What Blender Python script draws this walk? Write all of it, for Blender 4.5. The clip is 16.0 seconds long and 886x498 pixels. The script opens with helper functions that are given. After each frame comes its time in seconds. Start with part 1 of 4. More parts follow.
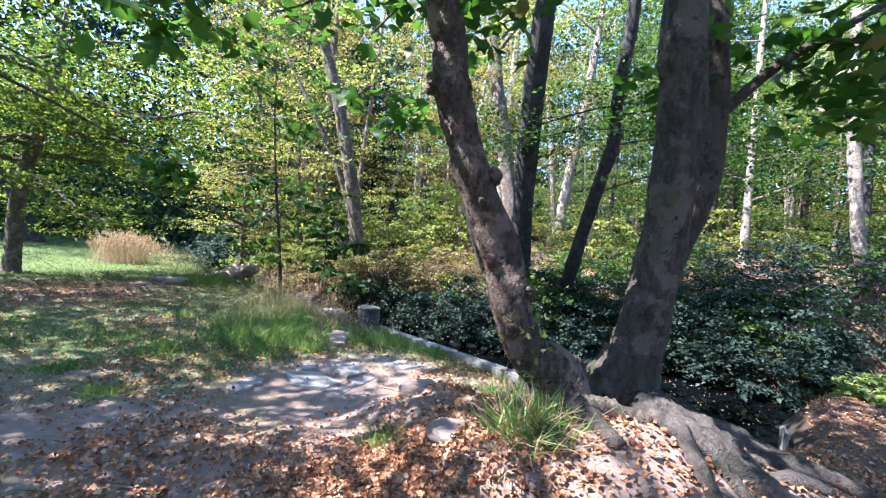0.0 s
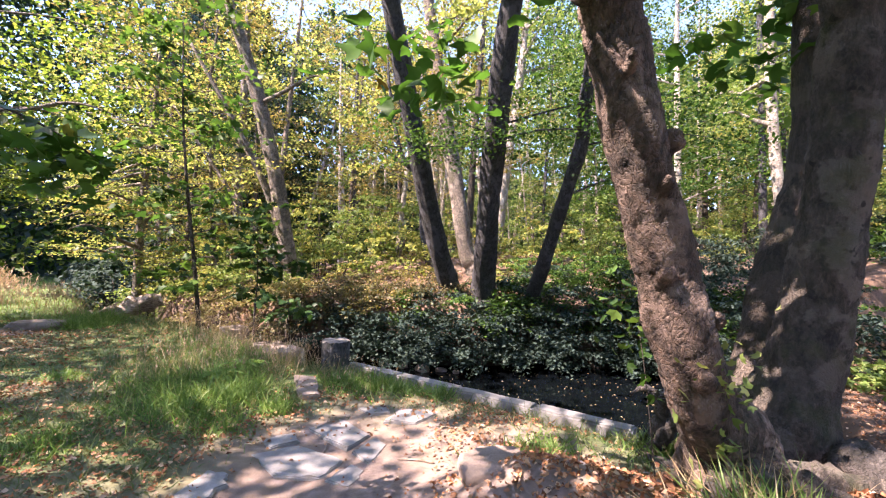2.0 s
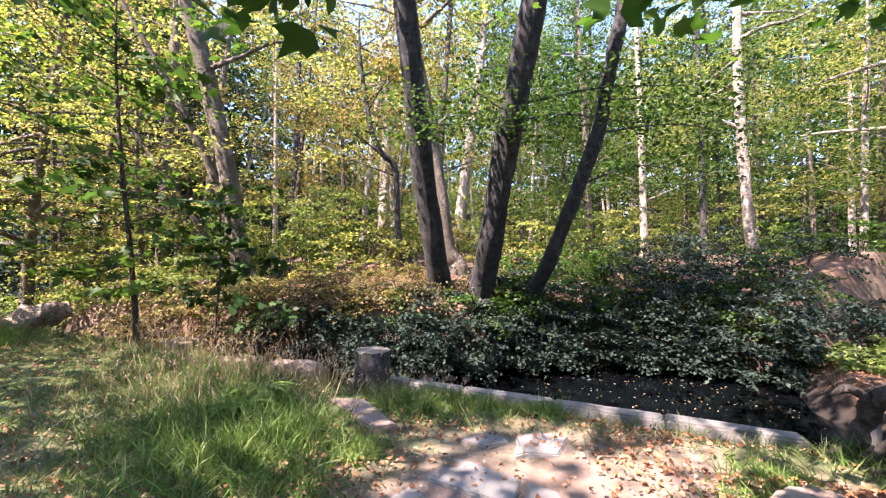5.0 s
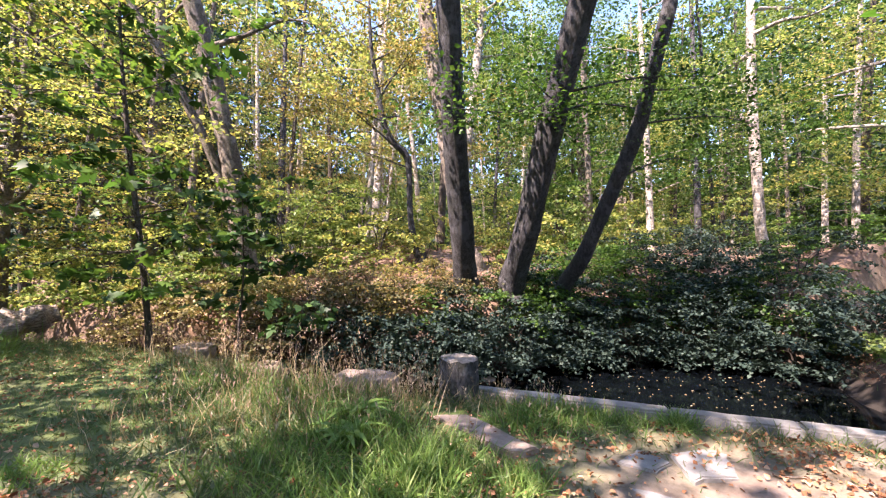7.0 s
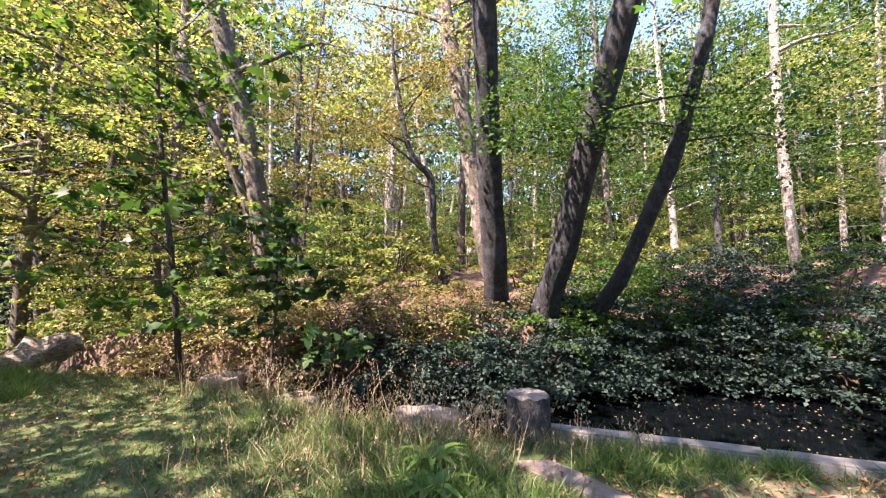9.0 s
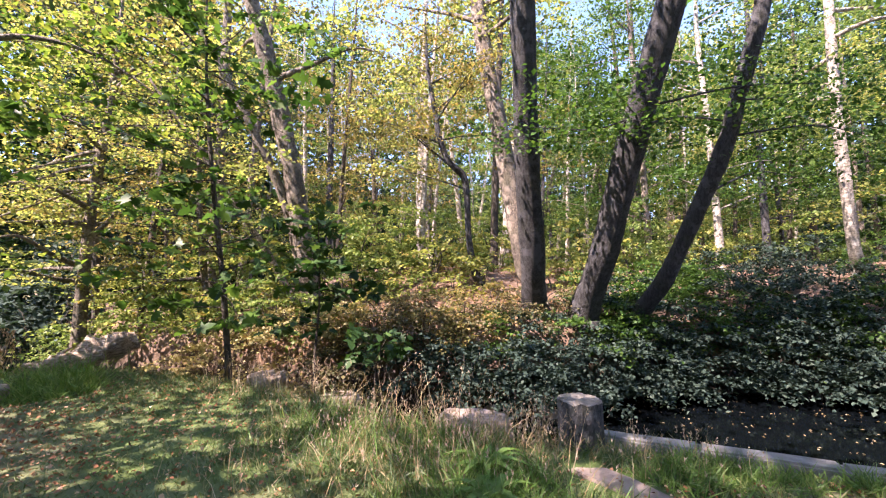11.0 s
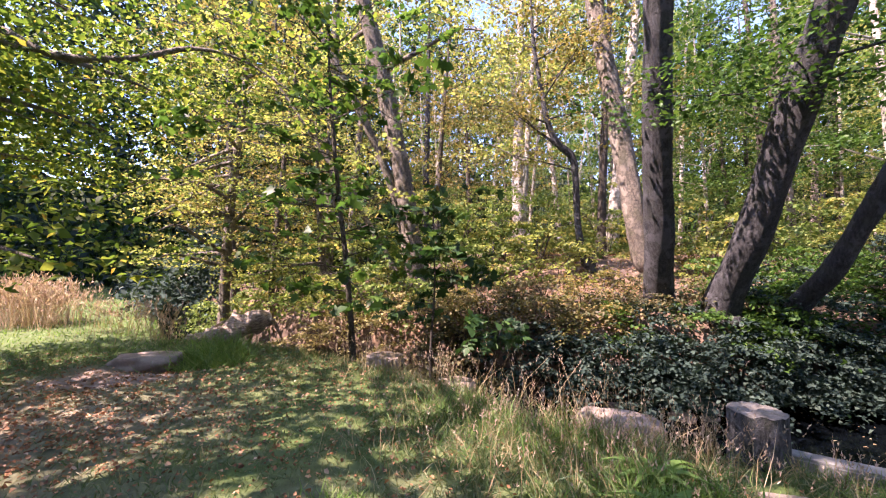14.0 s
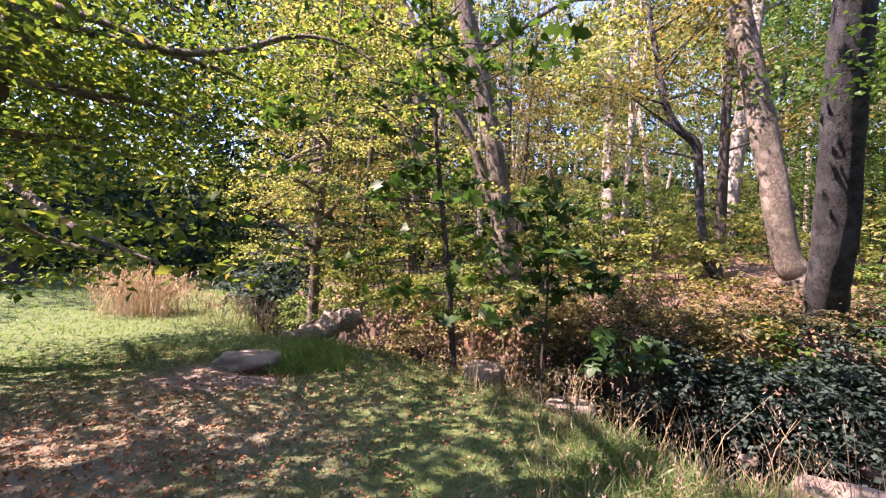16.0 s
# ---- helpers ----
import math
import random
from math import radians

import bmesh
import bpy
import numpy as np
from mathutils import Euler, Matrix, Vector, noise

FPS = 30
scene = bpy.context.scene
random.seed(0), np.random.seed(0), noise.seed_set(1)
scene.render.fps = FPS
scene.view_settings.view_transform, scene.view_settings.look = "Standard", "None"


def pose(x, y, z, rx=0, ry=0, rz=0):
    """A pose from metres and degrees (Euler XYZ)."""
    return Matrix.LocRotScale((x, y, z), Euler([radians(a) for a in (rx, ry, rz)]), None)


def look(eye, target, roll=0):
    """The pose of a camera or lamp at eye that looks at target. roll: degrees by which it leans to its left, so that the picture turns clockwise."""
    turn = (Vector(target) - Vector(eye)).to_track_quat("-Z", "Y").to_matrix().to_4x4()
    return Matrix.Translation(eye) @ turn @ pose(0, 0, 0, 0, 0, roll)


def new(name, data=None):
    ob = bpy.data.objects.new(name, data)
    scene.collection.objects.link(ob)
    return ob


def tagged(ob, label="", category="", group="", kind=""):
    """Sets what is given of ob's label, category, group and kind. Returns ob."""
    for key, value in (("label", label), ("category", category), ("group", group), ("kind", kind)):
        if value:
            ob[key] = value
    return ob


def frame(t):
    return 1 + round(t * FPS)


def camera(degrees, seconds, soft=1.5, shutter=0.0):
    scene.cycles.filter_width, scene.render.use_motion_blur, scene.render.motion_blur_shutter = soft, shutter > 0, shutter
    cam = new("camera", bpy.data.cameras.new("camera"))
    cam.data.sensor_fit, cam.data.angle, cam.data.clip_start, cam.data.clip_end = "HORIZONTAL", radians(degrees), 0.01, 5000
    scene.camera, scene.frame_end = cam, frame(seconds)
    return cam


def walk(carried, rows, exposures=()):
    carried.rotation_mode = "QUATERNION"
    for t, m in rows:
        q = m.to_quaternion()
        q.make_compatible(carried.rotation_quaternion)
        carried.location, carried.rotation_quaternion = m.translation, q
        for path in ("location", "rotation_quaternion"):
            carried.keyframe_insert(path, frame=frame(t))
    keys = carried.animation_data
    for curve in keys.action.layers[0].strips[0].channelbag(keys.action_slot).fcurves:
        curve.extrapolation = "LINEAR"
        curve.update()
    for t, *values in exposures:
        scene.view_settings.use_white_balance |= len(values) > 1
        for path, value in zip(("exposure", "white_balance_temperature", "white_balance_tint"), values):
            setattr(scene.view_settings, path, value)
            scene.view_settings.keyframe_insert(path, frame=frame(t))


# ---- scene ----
cam = camera(95.2, 16.0, soft=1.2)
METRES, EYE, TILT, LEAN, TURN = 7.5, 1.55, 0.0, -4.5, 0.0
ROWS = [
    (0.0, 0.0, 0.0, 0.0, 0.0, 0.0, -0.0),
    (0.5, -0.0361, 0.049, 0.0017, -2.85, -0.18, -1.56),
    (1.0, -0.0738, 0.0904, 0.0056, -10.76, -0.8, 2.29),
    (1.5, -0.1035, 0.1294, 0.0049, -12.55, 1.0, 3.63),
    (2.0, -0.1289, 0.1615, 0.0063, -11.73, 1.41, 3.08),
    (2.5, -0.16, 0.1857, 0.0054, -13.56, 0.76, 3.43),
    (3.0, -0.189, 0.2144, 0.0011, -14.72, 1.13, 3.34),
    (3.5, -0.2197, 0.2437, -0.0004, -16.02, 1.18, 2.5),
    (4.0, -0.2545, 0.2788, -0.0053, -19.96, 0.75, 3.7),
    (6.5, -0.4135, 0.469, -0.0006, -25.05, 1.58, 3.42),
    (7.0, -0.4489, 0.487, 0.0121, -26.76, 0.01, 3.72),
    (7.5, -0.4667, 0.5033, 0.0143, -25.84, 1.95, 3.1),
    (8.0, -0.4807, 0.5249, 0.0221, -27.73, 1.99, 4.26),
    (8.5, -0.4902, 0.5396, 0.0266, -26.89, 2.71, 3.39),
    (9.0, -0.5075, 0.5518, 0.031, -26.31, 2.57, 4.24),
    (9.5, -0.5271, 0.5608, 0.0352, -24.63, 2.02, 4.76),
    (12.0, -0.5294, 0.5653, 0.0352, -19.18, 3.7, 3.42),
    (12.5, -0.53, 0.5617, 0.0351, -14.93, 3.13, 3.54),
    (13.0, -0.5331, 0.5629, 0.0339, -12.3, 2.07, 3.14),
    (13.5, -0.5498, 0.5845, 0.0361, -12.59, 1.92, 3.21),
    (14.0, -0.5824, 0.6084, 0.0429, -10.09, 1.76, 4.02),
    (14.5, -0.6039, 0.6355, 0.0449, -0.56, 3.49, 3.27),
    (15.0, -0.6203, 0.665, 0.0529, 2.08, 3.99, 2.08),
    (15.5, -0.6412, 0.6926, 0.0574, 1.01, 3.59, 2.85),
    (16.0, -0.6582, 0.7161, 0.0645, -0.71, 1.57, 2.92),
]
walk(cam, [(t, pose(0, 0, EYE, TILT, LEAN, TURN) @ pose(METRES * x, METRES * y, METRES * z, 90 + pitch, roll, yaw)) for t, x, y, z, yaw, pitch, roll in ROWS],
     [(0.0, 2.74, 5350, 20), (1.0, 2.82, 6400, 33), (9.5, 2.68, 6350, 31), (13.0, 2.66, 6350, 38), (16.0, 2.5, 6450, 42)])

# ---- light ----
world = bpy.data.worlds.new("sky")
world.use_nodes = True
scene.world = world
wn = world.node_tree
sky = wn.nodes.new("ShaderNodeTexSky")
sky.sky_type = "NISHITA"
sky.sun_disc = False
sky.ozone_density, sky.dust_density = 3.0, 0.5
SUN_AZ, SUN_EL = radians(256), radians(51)      # compass bearing from +y towards +x
sky.sun_elevation, sky.sun_rotation = SUN_EL, SUN_AZ
wn.links.new(sky.outputs[0], wn.nodes["Background"].inputs[0])
wn.nodes["Background"].inputs[1].default_value = 0.115
sun_way = Vector((math.sin(SUN_AZ) * math.cos(SUN_EL), math.cos(SUN_AZ) * math.cos(SUN_EL), math.sin(SUN_EL)))
sun = new("sun", bpy.data.lights.new("sun", "SUN"))
sun.data.energy, sun.data.angle, sun.data.color = 4.3, radians(0.5), (1.0, 0.88, 0.7)
sun.matrix_world = look(sun_way * 60, (0, 0, 0))

rng = np.random.default_rng(7)


# ---- materials ----
def shader(name):
    m = bpy.data.materials.new(name)
    m.use_nodes = True
    nt = m.node_tree
    return m, nt, nt.nodes["Principled BSDF"]


def ramp(nt, source, stops):
    r = nt.nodes.new("ShaderNodeValToRGB")
    while len(r.color_ramp.elements) < len(stops):
        r.color_ramp.elements.new(0.5)
    for e, (p, c) in zip(r.color_ramp.elements, stops):
        e.position, e.color = p, (*c, 1)
    nt.links.new(source, r.inputs[0])
    return r.outputs[0]


def noise_tex(nt, scale, detail=4.0, stretch=None, rough=0.6):
    tc = nt.nodes.new("ShaderNodeTexCoord")
    mp = nt.nodes.new("ShaderNodeMapping")
    mp.inputs["Scale"].default_value = stretch or (1, 1, 1)
    n = nt.nodes.new("ShaderNodeTexNoise")
    n.inputs["Scale"].default_value, n.inputs["Detail"].default_value, n.inputs["Roughness"].default_value = scale, detail, rough
    nt.links.new(tc.outputs["Object"], mp.inputs[0])
    nt.links.new(mp.outputs[0], n.inputs[0])
    return n.outputs[0]


def mixed(nt, fac, a, b, mode="MIX"):
    m = nt.nodes.new("ShaderNodeMix")
    m.data_type, m.blend_type = "RGBA", mode
    for i, v in ((0, fac), (6, a), (7, b)):
        if isinstance(v, (int, float)):
            m.inputs[i].default_value = v
        elif isinstance(v, tuple):
            m.inputs[i].default_value = (*v, 1)
        else:
            nt.links.new(v, m.inputs[i])
    return m.outputs[2]


def relief(nt, bsdf, height, strength, distance):
    b = nt.nodes.new("ShaderNodeBump")
    b.inputs["Strength"].default_value, b.inputs["Distance"].default_value = strength, distance
    nt.links.new(height, b.inputs["Height"])
    nt.links.new(b.outputs[0], bsdf.inputs["Normal"])


def leaf_material(name, stops, through_light=0.45, rough=0.45):
    """Leaves that differ one by one, with light coming through them."""
    m, nt, p = shader(name)
    geo = nt.nodes.new("ShaderNodeNewGeometry")
    col = ramp(nt, geo.outputs["Random Per Island"], [(p0, (c[0], c[1], c[2] * (1.3 if c[1] > c[0] else 1.0))) for p0, c in stops])
    col = mixed(nt, 0.35, col, ramp(nt, noise_tex(nt, 0.9, 3), [(0.3, (0.45, 0.5, 0.4)), (0.7, (1, 1, 1))]), "MULTIPLY")
    nt.links.new(col, p.inputs["Base Color"])
    p.inputs["Roughness"].default_value, p.inputs["Specular IOR Level"].default_value = rough, 0.28
    tr = nt.nodes.new("ShaderNodeBsdfTranslucent")
    nt.links.new(mixed(nt, 1.0, col, (1.15, 1.2, 0.75), "MULTIPLY"), tr.inputs[0])
    ms = nt.nodes.new("ShaderNodeMixShader")
    ms.inputs[0].default_value = through_light
    nt.links.new(p.outputs[0], ms.inputs[1])
    nt.links.new(tr.outputs[0], ms.inputs[2])
    nt.links.new(ms.outputs[0], nt.nodes["Material Output"].inputs[0])
    return m


def bark_material(name, dark, light, moss=0.0, patch=0.5, bands=(7, 7, 1.6), flake=30.0):
    """Bark: ridged grain, plates that differ one by one, dark cracks and pits, pale lichen, moss."""
    m, nt, p = shader(name)
    n1, n2, n3 = noise_tex(nt, 5.0, 8, bands, 0.7), noise_tex(nt, 4.0, 5), noise_tex(nt, 1.1, 3)
    col = ramp(nt, n1, [(0.38, dark), (0.6, light)])
    tc = nt.nodes.new("ShaderNodeTexCoord")
    mp = nt.nodes.new("ShaderNodeMapping")
    mp.inputs["Scale"].default_value = (1.3, 1.3, 0.8)
    warp = nt.nodes.new("ShaderNodeMix")
    warp.data_type, warp.blend_type = "RGBA", "LINEAR_LIGHT"
    warp.inputs[0].default_value = 0.12
    wob = nt.nodes.new("ShaderNodeTexNoise")
    wob.inputs["Scale"].default_value, wob.inputs["Detail"].default_value = 9.0, 4.0
    cell = nt.nodes.new("ShaderNodeTexVoronoi")
    cell.feature = "DISTANCE_TO_EDGE"
    plate = nt.nodes.new("ShaderNodeTexVoronoi")
    nt.links.new(tc.outputs["Object"], mp.inputs[0])
    nt.links.new(mp.outputs[0], wob.inputs[0])
    nt.links.new(mp.outputs[0], warp.inputs[6])
    nt.links.new(wob.outputs["Color"], warp.inputs[7])
    for v in (cell, plate):
        v.inputs["Scale"].default_value = flake
        nt.links.new(warp.outputs[2], v.inputs["Vector"])
    sep = nt.nodes.new("ShaderNodeSeparateColor")
    nt.links.new(plate.outputs["Color"], sep.inputs[0])
    col = mixed(nt, 0.5, col, ramp(nt, sep.outputs[0], [(0.0, (0.5, 0.5, 0.52)), (0.5, (0.95, 0.92, 0.88)), (0.85, (1.25, 1.15, 1.05)), (1.0, (1.7, 1.55, 1.4))]), "MULTIPLY")
    col = mixed(nt, ramp(nt, cell.outputs["Distance"], [(0.02, (0.22, 0.22, 0.22)), (0.12, (0, 0, 0))]), col, tuple(c * 0.6 for c in dark))
    col = mixed(nt, ramp(nt, n2, [(0.53, (0, 0, 0)), (0.58, (patch, patch, patch))]), col, tuple(min(1, c * 1.7) for c in light))
    col = mixed(nt, ramp(nt, n3, [(0.35, (0.4, 0.4, 0.4)), (0.6, (0, 0, 0))]), col, dark)
    col = mixed(nt, ramp(nt, noise_tex(nt, 11.0, 2), [(0.66, (0, 0, 0)), (0.71, (0.85, 0.85, 0.85))]), col, tuple(c * 0.5 for c in dark))
    if moss:
        col = mixed(nt, ramp(nt, noise_tex(nt, 3.4, 5), [(0.52, (0, 0, 0)), (0.64, (moss, moss, moss))]), col, (0.055, 0.07, 0.02))
    nt.links.new(col, p.inputs["Base Color"])
    p.inputs["Roughness"].default_value = 0.85
    relief(nt, p, mixed(nt, 0.2, n1, ramp(nt, cell.outputs["Distance"], [(0.0, (0, 0, 0)), (0.15, (1, 1, 1))])), 1.0, 0.05)
    return m


def plain_material(name, stops, scale, rough=0.8, bump=0.4, depth=0.01, fine=60, stretch=None):
    m, nt, p = shader(name)
    n = noise_tex(nt, scale, 6, stretch)
    col = mixed(nt, 0.35, ramp(nt, n, stops), ramp(nt, noise_tex(nt, fine, 3), [(0.3, (0.4, 0.4, 0.4)), (0.7, (1, 1, 1))]), "MULTIPLY")
    nt.links.new(col, p.inputs["Base Color"])
    p.inputs["Roughness"].default_value = rough
    relief(nt, p, noise_tex(nt, scale * 4, 8), bump, depth)
    return m


GREEN = leaf_material("leaf_green", [(0.0, (0.025, 0.06, 0.012)), (0.6, (0.06, 0.13, 0.02)), (1.0, (0.12, 0.2, 0.03))], 0.45)
MAPLE = leaf_material("leaf_maple", [(0.0, (0.035, 0.09, 0.012)), (0.75, (0.07, 0.17, 0.02)), (0.985, (0.12, 0.19, 0.03)), (1.0, (0.3, 0.13, 0.03))], 0.5)
YELLOW = leaf_material("leaf_yellow_green", [(0.0, (0.14, 0.18, 0.045)), (0.5, (0.27, 0.3, 0.075)), (0.85, (0.42, 0.41, 0.14)), (1.0, (0.46, 0.31, 0.12))], 0.6)
OLIVE = leaf_material("leaf_olive", [(0.0, (0.09, 0.095, 0.03)), (0.6, (0.21, 0.19, 0.06)), (1.0, (0.36, 0.24, 0.1))], 0.45)
DARK = leaf_material("leaf_dark", [(0.0, (0.02, 0.038, 0.024)), (0.6, (0.034, 0.062, 0.038)), (1.0, (0.07, 0.1, 0.062))], 0.25, 0.8)
RUSSET = leaf_material("leaf_russet", [(0.0, (0.055, 0.048, 0.026)), (0.5, (0.11, 0.095, 0.045)), (0.8, (0.1, 0.12, 0.045)), (1.0, (0.26, 0.16, 0.08))], 0.3)
PALE = leaf_material("leaf_pale_brush", [(0.0, (0.22, 0.18, 0.08)), (0.5, (0.4, 0.34, 0.16)), (0.85, (0.58, 0.5, 0.28)), (1.0, (0.5, 0.3, 0.16))], 0.4, 0.6)
LIGHT = leaf_material("leaf_light", [(0.0, (0.09, 0.15, 0.03)), (0.6, (0.17, 0.24, 0.05)), (1.0, (0.3, 0.33, 0.09))], 0.45)
DEEP = leaf_material("leaf_deep_green", [(0.0, (0.014, 0.042, 0.01)), (0.7, (0.04, 0.09, 0.02)), (0.93, (0.09, 0.16, 0.03)), (1.0, (0.26, 0.13, 0.04))], 0.35)
MEADOW = leaf_material("leaf_meadow", [(0.0, (0.06, 0.11, 0.015)), (0.6, (0.14, 0.2, 0.025)), (0.97, (0.27, 0.29, 0.045)), (1.0, (0.4, 0.24, 0.05))], 0.6)
GRASS = leaf_material("grass_blade", [(0.0, (0.06, 0.11, 0.03)), (0.5, (0.125, 0.185, 0.055)), (0.8, (0.22, 0.23, 0.1)), (1.0, (0.42, 0.33, 0.19))], 0.36)
TUFT = leaf_material("tuft_blade", [(0.0, (0.09, 0.17, 0.035)), (0.7, (0.18, 0.3, 0.06)), (1.0, (0.32, 0.38, 0.12))], 0.45)
STRAW = leaf_material("dry_stalk", [(0.0, (0.22, 0.15, 0.08)), (0.6, (0.36, 0.26, 0.15)), (1.0, (0.52, 0.42, 0.28))], 0.25, 0.7)
PLUME = leaf_material("seed_plume", [(0.0, (0.34, 0.22, 0.17)), (0.6, (0.5, 0.36, 0.29)), (1.0, (0.56, 0.47, 0.37))], 0.3, 0.8)
LITTER = leaf_material("dead_leaf", [(0.0, (0.12, 0.05, 0.03)), (0.45, (0.32, 0.14, 0.07)), (0.8, (0.52, 0.27, 0.15)), (1.0, (0.62, 0.44, 0.31))], 0.12, 0.75)
BARK_MAPLE = bark_material("bark_maple", (0.026, 0.021, 0.018), (0.115, 0.096, 0.08), 0.5, 0.7, (3, 3, 1.4), 38.0)
BARK_RED = bark_material("bark_flaking", (0.028, 0.019, 0.015), (0.19, 0.134, 0.104), 0.2, 0.85, (4, 4, 1.6), 26.0)
BARK_ALDER = bark_material("bark_alder", (0.014, 0.014, 0.017), (0.066, 0.065, 0.073), 0.12, 0.6, (4, 4, 1.3), 22.0)
BARK_PALE = bark_material("bark_pale", (0.2, 0.17, 0.145), (0.46, 0.42, 0.37), 0.0, 0.5, (3, 3, 5))
BARK_GREY = bark_material("bark_grey", (0.08, 0.066, 0.055), (0.24, 0.2, 0.165), 0.3, 0.6, (4, 4, 3))
BARK_DARK = bark_material("bark_dark", (0.03, 0.024, 0.02), (0.1, 0.08, 0.065), 0.2)
ROOT = bark_material("root_wood", (0.03, 0.026, 0.024), (0.1, 0.087, 0.08), 0.25, 0.5, (4, 4, 4))
STUMP_SIDE = bark_material("stump_side", (0.025, 0.026, 0.03), (0.115, 0.115, 0.12), 0.3, 0.7, (6, 6, 2.2))
STUMP_TOP = plain_material("stump_top", [(0.3, (0.09, 0.08, 0.07)), (0.7, (0.27, 0.245, 0.22))], 9, 0.85, 0.8, 0.015)
STONE = plain_material("flagstone", [(0.3, (0.17, 0.163, 0.158)), (0.7, (0.32, 0.308, 0.298))], 3, 0.8, 0.5, 0.01)
ROCK = plain_material("rock", [(0.3, (0.17, 0.128, 0.105)), (0.7, (0.37, 0.29, 0.245))], 4, 0.85, 0.8, 0.02)
CONCRETE = plain_material("concrete", [(0.3, (0.12, 0.117, 0.113)), (0.7, (0.26, 0.253, 0.246))], 5, 0.85, 0.4, 0.006)
LOGWOOD = plain_material("weathered_wood", [(0.35, (0.12, 0.075, 0.05)), (0.65, (0.45, 0.36, 0.28))], 6, 0.8, 0.9, 0.03, 60, (1, 5, 5))


def ground_material():
    m, nt, p = shader("forest_floor")
    at = nt.nodes.new("ShaderNodeAttribute")
    at.attribute_name = "cover"
    sep = nt.nodes.new("ShaderNodeSeparateColor")
    nt.links.new(at.outputs["Color"], sep.inputs[0])
    big, fine = noise_tex(nt, 0.8, 5), noise_tex(nt, 9, 8, None, 0.7)
    dirt = ramp(nt, fine, [(0.3, (0.11, 0.08, 0.066)), (0.7, (0.29, 0.22, 0.188))])
    dirt = mixed(nt, ramp(nt, big, [(0.45, (0, 0, 0)), (0.6, (0.6, 0.6, 0.6))]), dirt, (0.2, 0.14, 0.1))
    green = ramp(nt, fine, [(0.3, (0.035, 0.058, 0.014)), (0.7, (0.1, 0.145, 0.032))])
    duff = ramp(nt, fine, [(0.3, (0.06, 0.036, 0.022)), (0.7, (0.2, 0.115, 0.07))])
    col = mixed(nt, sep.outputs[0], dirt, green)
    col = mixed(nt, sep.outputs[1], col, duff)
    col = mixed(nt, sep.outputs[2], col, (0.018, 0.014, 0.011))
    nt.links.new(col, p.inputs["Base Color"])
    p.inputs["Roughness"].default_value = 0.95
    relief(nt, p, fine, 0.7, 0.03)
    return m


def water_material():
    m, nt, p = shader("pond_water")
    p.inputs["Base Color"].default_value = (0.002, 0.003, 0.004, 1)
    p.inputs["Roughness"].default_value, p.inputs["IOR"].default_value = 0.06, 1.33
    p.inputs["Specular IOR Level"].default_value = 0.3
    relief(nt, p, noise_tex(nt, 3, 3), 0.04, 0.02)
    return m


FLOOR, WATER = ground_material(), water_material()


# ---- mesh builders ----
def solid(name, verts, faces, mat, parent=None, label="", smooth=True):
    me = bpy.data.meshes.new(name)
    me.from_pydata([tuple(map(float, v)) for v in verts], [], faces)
    me.materials.append(mat)
    if smooth:
        me.polygons.foreach_set("use_smooth", np.ones(len(me.polygons), dtype=bool))
    me.update()
    ob = new(name, me)
    ob.parent = parent
    return tagged(ob, label)


def finish_sheets(me, name, index, sides, mat, parent, label):
    me.loops.add(len(index))
    me.loops.foreach_set("vertex_index", index)
    k = len(index) // sides
    me.polygons.add(k)
    me.polygons.foreach_set("loop_start", np.arange(k, dtype=np.int32) * sides)
    me.materials.append(mat)
    me.update(calc_edges=True)
    ob = new(name, me)
    ob.parent = parent
    return tagged(ob, label)


def unit(v):
    return v / np.maximum(np.linalg.norm(v, axis=-1, keepdims=True), 1e-9)


OVAL = ([(0, 0, 0), (0.42, 0.45, 0.12), (0, 1, -0.05), (-0.42, 0.45, 0.12)], [(0, 1, 2), (0, 2, 3)])
LOBED = ([(0, 0, 0), (0.5, 0.2, 0.05), (0.62, 0.62, 0.1), (0.24, 0.6, 0.04), (0, 1.05, -0.1), (-0.24, 0.6, 0.04), (-0.62, 0.62, 0.1), (-0.5, 0.2, 0.05)],
         [(0, 1, 2), (0, 2, 3), (0, 3, 4), (0, 4, 5), (0, 5, 6), (0, 6, 7)])
PALM = ([(0, 0, 0), (0.38, -0.05, 0.02), (0.2, 0.2, 0.03), (0.66, 0.42, 0.06), (0.26, 0.48, 0.04), (0.3, 0.72, 0.02), (0, 1.08, -0.1), (-0.3, 0.72, 0.02), (-0.26, 0.48, 0.04), (-0.66, 0.42, 0.06), (-0.2, 0.2, 0.03), (-0.38, -0.05, 0.02)],
        [(0, 1, 2), (2, 3, 4), (4, 5, 6), (6, 7, 8), (8, 9, 10), (10, 11, 0), (0, 2, 10), (2, 4, 8), (2, 8, 10), (4, 6, 8)])
CURL = ([(0, 0, 0), (0.5, 0.35, 0.2), (0.3, 0.75, 0.12), (0, 1, -0.12), (-0.34, 0.7, 0.14), (-0.5, 0.3, 0.22)], [(0, 1, 2), (0, 2, 3), (0, 3, 4), (0, 4, 5)])
BLADE = ([(-0.5, 0, 0), (0.5, 0, 0), (0.36, 0.55, 0.1), (-0.36, 0.55, 0.1), (0, 0.95, 0.5)], [(0, 1, 2), (0, 2, 3), (3, 2, 4)])


